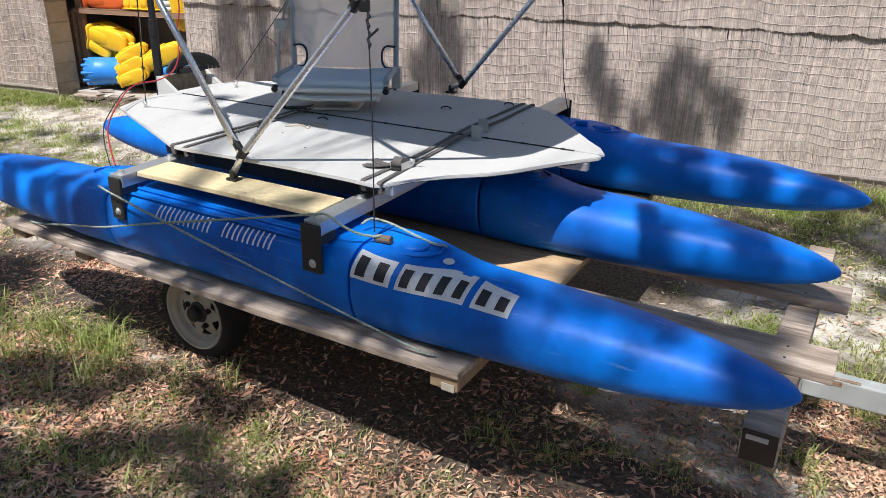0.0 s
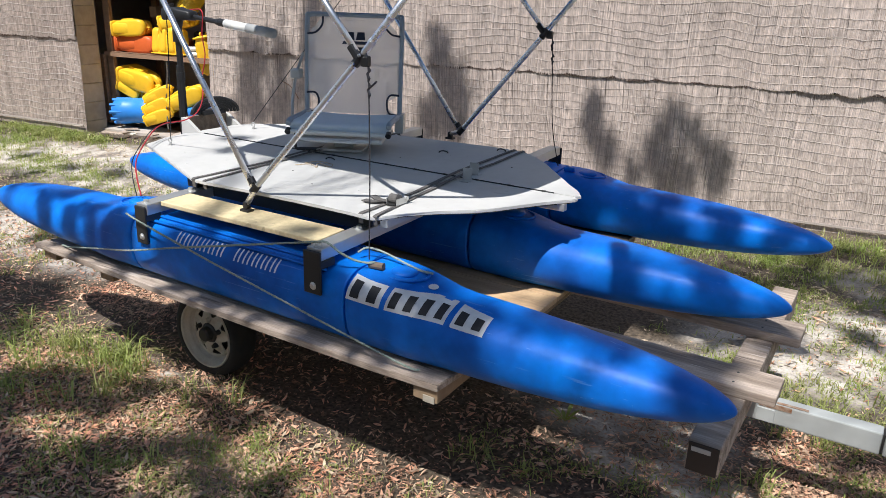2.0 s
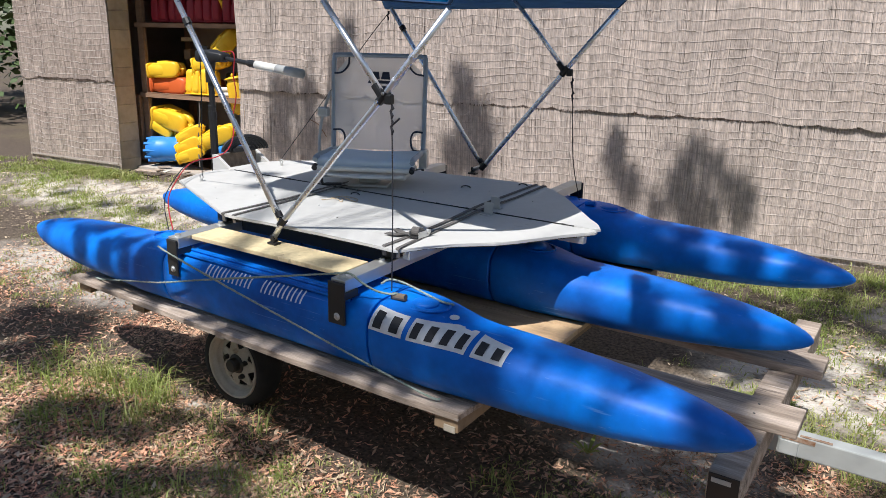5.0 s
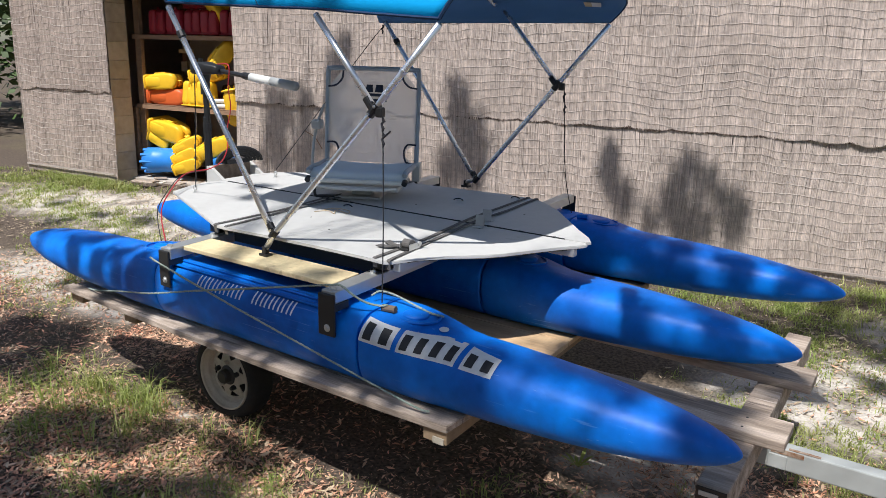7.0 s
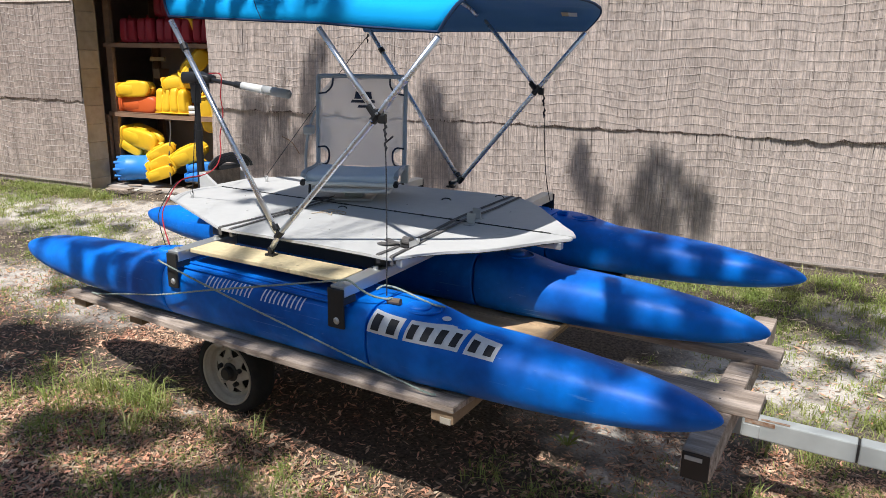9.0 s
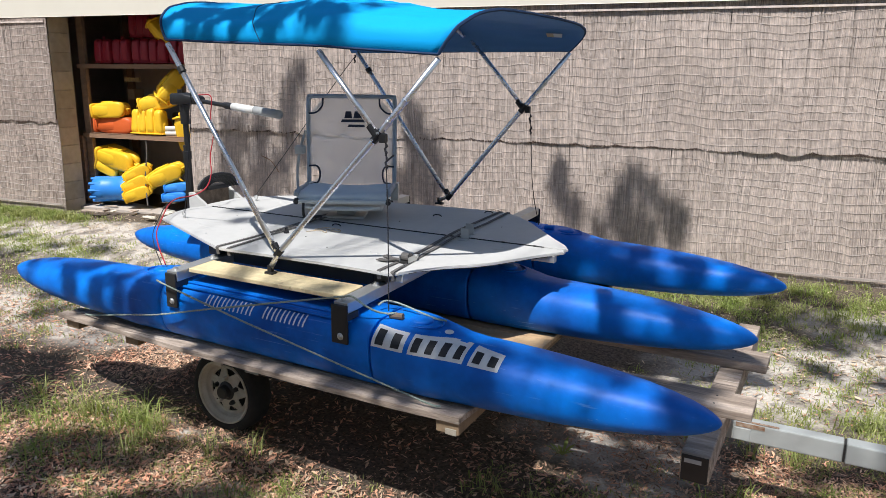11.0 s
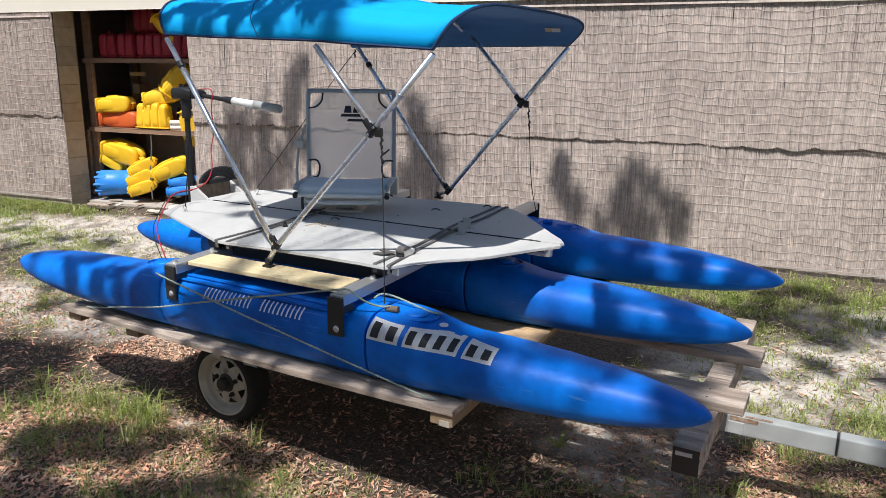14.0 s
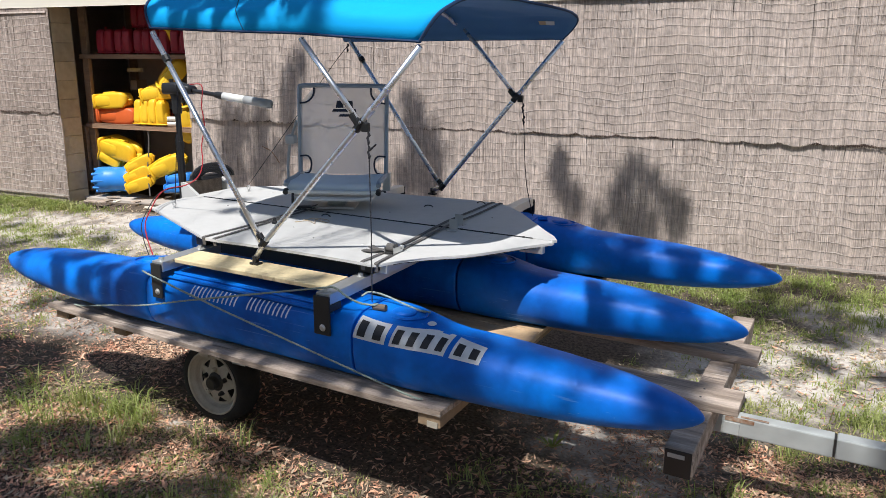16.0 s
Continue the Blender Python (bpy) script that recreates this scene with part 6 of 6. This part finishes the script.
# a small weed with broad leaves beyond the bed's end
weed = thing("weed", (-0.79, 2.46, ground_z(-0.79, 2.46)), "small bright green weed on the bare ground", "weed")
for k in range(9):
    a, L = k * 0.7 + 0.2, 0.05 + 0.02 * (k % 3)
    b = Vector(weed.location)
    d, s = Vector((math.cos(a), math.sin(a), 0.75)), Vector((-math.sin(a), math.cos(a), 0)) * 0.009
    part("leaf", ([b - s * 0.3, b + s * 0.3, b + d * L * 0.6 + s, b + d * L * 0.6 - s, b + d * L + Vector((0, 0, -0.01))], [(0, 1, 2, 3), (3, 2, 4)]), GRASS, weed)


# ---- trees ----
def leaf_cloud(centres, per, spread, leaf, seed):
    rnd = random.Random(seed)
    verts, faces = [], []
    for c in centres:
        few, spread_here = (c[3], c[4]) if len(c) > 3 else (per, spread)
        size = leaf * (c[5] if len(c) > 5 else 1.0)
        c = Vector(c[:3])
        for _ in range(few):
            p = c + Vector((rnd.gauss(0, spread_here), rnd.gauss(0, spread_here), rnd.gauss(0, spread_here * 0.7)))
            a, b = rnd.uniform(0, 6.283), rnd.uniform(-0.8, 0.8)
            d = Vector((math.cos(a), math.sin(a), b)).normalized() * size * rnd.uniform(0.6, 1.3)
            s = d.cross(Vector((rnd.uniform(-1, 1), rnd.uniform(-1, 1), 1))).normalized() * size * 0.3
            i = len(verts)
            verts += [p - d / 2, p + s, p + d / 2, p - s]
            faces.append((i, i + 1, i + 2, i + 3))
    return verts, faces


def tree(x, y, height, r, crown, label, seed, per=70, spread=0.16, leaf=0.09):
    """Tapered trunk, limbs to every clump group, and a crown of leaf clumps."""
    rnd = random.Random(seed)
    t = thing("tree", (x, y, ground_z(x, y)), label, "tree", "yard trees")
    z0 = ground_z(x, y) - 0.1
    pts = [Vector((x + 0.15 * math.sin(k * 1.3), y + 0.12 * math.cos(k), z0 + (height * 0.9) * k / 8)) for k in range(9)]
    part("trunk", tube(smoothed(pts, 3), [r * (1.25 - 1.05 * i / 24) for i in range(25)], 12), BARK, t, smooth=True)
    limbs = bmesh.new()
    spots = [Vector(c[:3]) for c in crown]
    high = [c for c in spots if c.z > 7.5] or spots
    heads = rnd.sample(high, min(11, len(high)))
    for _ in range(4):
        near = [min(range(len(heads)), key=lambda i: (heads[i] - c).length) for c in spots]
        for i in range(len(heads)):
            mine = [c for c, n in zip(spots, near) if n == i and (c.z > 7.5 or high is spots)]
            if mine:
                heads[i] = sum(mine, Vector()) / len(mine)
    for i, h in enumerate(heads):
        s = pts[min(7, max(2, int(8 * (h.z - z0) * 0.62 / (height * 0.9))))]
        bend = Vector((rnd.uniform(-0.4, 0.4), rnd.uniform(-0.4, 0.4), 0.12 * (h - s).length))
        bough = smoothed([s, s.lerp(h, 0.35) + bend, s.lerp(h, 0.6) + bend * 0.7], 6)
        n = len(bough)
        tube(bough, [r * (0.42 - 0.36 * k / (n - 1)) for k in range(n)], 8, limbs)
        for c in [c for c, q in zip(spots, near) if q == i][::3]:
            a = min(bough[n // 3:], key=lambda p: (p - c).length)
            m = a.lerp(c, 0.5) + Vector((rnd.uniform(-0.1, 0.1), rnd.uniform(-0.1, 0.1), 0.1))
            tube(smoothed([a, m, c], 3), [(0.007 if c.z > 7.5 else 0.003) * (1 - 0.12 * k) for k in range(7)], 5, limbs)
    part("limbs", limbs, BARK, t, smooth=True)
    part("crown", leaf_cloud(crown, per, spread, leaf, seed), FOLIAGE, t)
    return t


def along_sun(p, h):
    """The place at height h from which p is shaded."""
    return Vector(p) + SUN_TO * ((h - p[2]) / SUN_TO.z)


def open_crown(seed):
    """Clumps of an open crown: thick over some parts of the yard, with gaps between."""
    rnd = random.Random(seed)
    out = []

    def shade(spots, reach, n, few, wide, lo=8.2, hi=10.2, size=1.0):
        """n clumps of few leaves each over every one of the places (x, y, z) that lie in their shade."""
        for p in spots:
            for _ in range(n):
                q = along_sun((p[0] + rnd.gauss(0, reach), p[1] + rnd.gauss(0, reach * 0.7), p[2]), rnd.uniform(lo, hi))
                out.append((q.x, q.y, q.z, few, wide, size))

    def yard(spots, reach, n, few, wide):
        shade([(x, y, 0.1) for x, y in spots], reach, n, few, wide)

    # deep shade beside the stern and on the litter before it
    yard([(-3.97, 1.9), (-3.88, 1.98), (-3.72, 1.78), (-3.5, 1.6), (-3.78, 1.9), (-4.25, 1.9), (-4.15, 1.68), (-3.75, 1.55)], 0.04, 3, 40, 0.07)
    yard([(-2.94, 1.34), (-2.82, 1.42), (-2.92, 1.22), (-2.66, 1.48), (-2.64, 1.38)], 0.02, 2, 34, 0.05)
    yard([(-1.97, 1.66), (-2.08, 1.66), (-1.84, 1.67), (-2.36, 1.6), (-1.7, 1.33), (-1.62, 1.28), (-1.45, 1.38), (-1.4, 1.3)], 0.02, 2, 26, 0.042)
    yard([(-2.12, 1.2), (-2.03, 1.27), (-1.94, 1.36), (-1.85, 1.44), (-2.55, 1.36), (-2.42, 1.42), (-2.7, 1.18), (-2.86, 1.2)], 0.015, 2, 36, 0.042)
    yard([(-2.26, 0.93), (-2.1, 0.88), (-1.95, 0.92), (-2.42, 0.98), (-1.8, 0.98), (-2.08, 1.01), (-2.6, 0.95), (-1.6, 0.9), (-1.25, 1.05), (-0.9, 1.3)], 0.04, 3, 36, 0.065)
    # under the bow and along the wall's foot
    yard([(-0.71, 2.40), (-0.6, 2.42), (-0.42, 2.48), (-0.3, 2.4), (-0.23, 2.55), (-0.55, 2.62), (-0.05, 2.85), (0.38, 2.85), (-0.52, 2.3), (-0.3, 2.3), (-0.14, 2.28)], 0.03, 2, 26, 0.05)
    yard([(-0.12, 4.76), (-0.26, 4.52), (0.06, 4.74), (0.24, 4.72), (0.45, 4.75), (0.7, 4.7), (0.95, 4.8), (1.3, 4.75), (-0.45, 4.6), (0.2, 4.5)], 0.07, 3, 30, 0.09)
    yard([(-6.25, 3.8), (-5.85, 3.9), (-5.1, 2.8), (-4.9, 2.6), (-5.5, 3.3), (-6.6, 3.5), (-4.6, 3.1), (-7.2, 3.9), (0.95, 3.4), (-4.05, 3.1)], 0.08, 2, 26, 0.07)
    # hulls
    shade([(-0.15, 1.69, 0.78), (-0.1, 1.69, 0.77), (-0.06, 1.7, 0.76), (-0.04, 1.7, 0.73), (-0.12, 1.66, 0.74)], 0.012, 2, 34, 0.03)
    shade([(-0.82, 1.6, 0.81), (-0.92, 1.63, 0.84), (-1.02, 1.64, 0.86), (-1.1, 1.57, 0.78), (-0.80, 1.67, 0.85), (-1.19, 1.57, 0.81), (-0.95, 1.58, 0.77), (-0.8, 1.58, 0.75), (-1.0, 1.72, 0.89)], 0.015, 2, 26, 0.036)
    shade([(-2.13, 1.57, 0.80), (-1.98, 1.57, 0.79), (-1.81, 1.57, 0.83), (-1.67, 1.57, 0.82), (-1.53, 1.57, 0.82), (-1.4, 1.57, 0.80)], 0.02, 2, 34, 0.035)
    shade([(-1.47, 1.58, 0.88), (-1.6, 1.57, 0.87), (-1.28, 1.57, 0.85), (-1.3, 1.57, 0.8), (-1.9, 1.57, 0.80), (-1.44, 1.57, 0.83)], 0.02, 2, 34, 0.035)
    shade([(-3.03, 1.63, 0.85), (-2.98, 1.58, 0.79), (-2.79, 1.59, 0.83), (-2.77, 1.57, 0.76), (-2.66, 1.63, 0.86), (-2.61, 1.57, 0.79), (-2.45, 1.6, 0.87), (-2.43, 1.57, 0.80), (-2.36, 1.58, 0.84), (-2.5, 1.57, 0.77)], 0.006, 2, 60, 0.022, 5.0, 6.2, 0.55)
    shade([(-0.65, 2.49, 0.88), (-0.63, 2.44, 0.86), (-0.62, 2.40, 0.84), (-0.60, 2.37, 0.80), (-0.59, 2.36, 0.77)], 0.003, 3, 60, 0.013, 3.8, 4.4, 0.35)
    shade([(-0.31, 2.43, 0.82), (-0.25, 2.43, 0.81), (-0.29, 2.49, 0.84), (-0.2, 2.4, 0.79)], 0.010, 2, 40, 0.026, 6.0, 7.0, 0.6)
    shade([(-0.84, 3.17, 0.84), (-0.74, 3.16, 0.83), (-0.98, 3.17, 0.84), (-0.9, 3.26, 0.89), (-1.05, 3.25, 0.91), (-0.84, 3.32, 0.9), (-0.7, 3.25, 0.87), (-0.42, 3.24, 0.88), (-0.40, 3.17, 0.83), (-0.16, 3.31, 0.86), (-0.08, 3.31, 0.84), (-0.17, 3.21, 0.81), (-0.95, 3.2, 0.86), (-0.62, 3.15, 0.79)], 0.015, 2, 28, 0.03)
    # reed wall
    shade([(-3.24, 5.25, 1.12), (-3.26, 5.25, 1.3), (-3.22, 5.26, 0.92), (-3.15, 5.28, 0.76), (-3.05, 5.28, 0.98), (-3.3, 5.25, 0.75)], 0.035, 3, 22, 0.055)
    shade([(-1.89, 5.43, 1.0), (-1.88, 5.43, 0.86), (-1.8, 5.44, 0.70), (-1.75, 5.45, 0.56), (-1.92, 5.43, 0.75)], 0.025, 2, 16, 0.04)
    shade([(-1.29, 5.5, 0.93), (-1.38, 5.5, 0.78), (-1.27, 5.5, 0.62), (-1.45, 5.48, 0.6), (-1.55, 5.48, 0.47), (-1.17, 5.52, 0.48), (-1.01, 5.53, 0.72), (-0.91, 5.54, 0.54), (-1.12, 5.52, 0.82), (-1.3, 5.5, 0.44)], 0.03, 2, 17, 0.045)
    shade([(-5.16, 4.99, 1.22), (-5.25, 5.0, 1.05), (-4.9, 5.03, 1.2), (-4.87, 5.05, 0.86), (-4.67, 5.07, 0.92), (-4.81, 5.05, 0.63), (-5.1, 5.0, 0.8), (-5.3, 5.0, 0.75)], 0.05, 3, 24, 0.06)
    shade([(-4.44, 5.09, 1.72), (-4.5, 5.09, 1.56), (-4.5, 5.09, 1.38), (-4.58, 5.08, 1.15), (-4.4, 5.1, 1.0)], 0.03, 2, 20, 0.045)
    # canvas top, side plank and deck's stern
    for x, n in ((-2.30, 4), (-2.22, 3), (-2.15, 5), (-2.04, 5), (-1.97, 3), (-1.90, 5), (-1.80, 4), (-1.72, 5), (-1.62, 3), (-1.54, 4)):
        shade([(x - 0.022 * k, 1.84 - 0.024 * k, 2.025 - 0.022 * k) for k in range(n)], 0.006, 2, 44, 0.014, 4.2, 5.2, 0.4)
    shade([(-1.6, 1.78, 2.0), (-1.5, 1.76, 1.97), (-2.24, 1.8, 2.01), (-2.3, 2.0, 2.05), (-1.95, 1.95, 2.05), (-1.45, 1.95, 2.04), (-1.7, 2.1, 2.08)], 0.02, 2, 14, 0.035)
    shade([(-1.52, 1.68, 0.98), (-2.45, 2.2, 1.05), (-2.62, 2.4, 1.05)], 0.02, 1, 18, 0.035)
    specks = [(rnd.uniform(-0.9, -0.1), rnd.uniform(1.60, 1.76), 0.84) for _ in range(4)] + [(rnd.uniform(-0.5, -0.1), rnd.uniform(2.4, 2.6), 0.87) for _ in range(4)]
    specks += [(rnd.uniform(-0.9, 0.0), rnd.uniform(3.18, 3.4), 0.9) for _ in range(7)] + [(rnd.uniform(-3.4, -2.4), rnd.uniform(1.6, 1.75), 0.86) for _ in range(12)]
    specks += [(rnd.uniform(-2.9, -1.3), rnd.uniform(1.6, 2.2), 1.03) for _ in range(3)] + [(rnd.uniform(-3.2, -0.9), rnd.uniform(1.55, 1.6), 0.64) for _ in range(7)]
    for p in specks:
        q = along_sun(p, rnd.uniform(6.5, 8.5))
        out.append((q.x, q.y, q.z, rnd.randint(3, 6), rnd.uniform(0.02, 0.035)))
    # the rest of the crown, over the yard out of sight
    for _ in range(190):
        q = along_sun((rnd.uniform(-8, 4), rnd.uniform(-6, 0.3), 0.1), rnd.uniform(8.0, 11.5))
        out.append((q.x, q.y, q.z, 60, 0.16))
    # the trailer's side board
    shade([(x, 1.55, 0.63) for x in (-2.72, -2.5, -2.43, -2.16, -1.98, -1.9, -1.66, -1.44, -1.38, -1.2)], 0.012, 1, 22, 0.022, 4.5, 5.6, 0.5)
    # slits between the bow's planks, the lawn by the wall
    yard([(-0.87, 2.65), (-0.56, 2.76), (-0.82, 2.60), (-0.40, 2.70), (-0.62, 2.19), (-0.5, 2.23)], 0.02, 1, 30, 0.045)
    yard([(0.07, 5.3), (0.2, 5.15), (-0.2, 5.05), (0.32, 4.35), (0.2, 3.98), (0.5, 4.0), (0.75, 3.5), (0.45, 2.5), (0.6, 2.68), (0.3, 2.78), (0.68, 2.42), (0.5, 2.95), (-0.57, 4.03), (-0.72, 4.07), (-0.4, 4.0)], 0.04, 2, 26, 0.06)
    return out


tree(-1.5, -8.5, 11.5, 0.22, open_crown(5), "tall yard oak with an open leafy crown", 41, 60, 0.10, 0.095)
# shrubs and trees beyond the building's end
rnd = random.Random(12)
for x, y, h in ((-12.5, 7.0, 5), (-14.5, 5.0, 6), (-16.5, 9.0, 7), (-12.2, 10.0, 6), (-18.5, 5.5, 7), (-15.0, 12.0, 8)):
    crown = [(x + rnd.gauss(0, 1.0), y + rnd.gauss(0, 1.0), rnd.uniform(0.4, h)) for _ in range(46)]
    tree(x, y, h, 0.12, crown, "dense dark green tree beyond the shed", int(x * -7 + y), 90, 0.38, 0.2)

# unseen tree row added behind the path, cuts low sky light on the flanks
rnd = random.Random(21)
for k in range(9):
    x, y, h = -17 + 4.2 * k + rnd.uniform(-0.8, 0.8), -13.5 + rnd.uniform(-1.2, 1.2), rnd.uniform(7, 10)
    crown = []
    for _ in range(70):
        z = rnd.uniform(0.6, h)
        w = 1.9 * (1 - 0.45 * z / h)
        crown.append((x + rnd.gauss(0, w), y + rnd.gauss(0, w * 0.7), z))
    tree(x, y, h, 0.16, crown, "leafy green tree added out of view to block low sky light", 60 + k, 70, 0.42, 0.26)
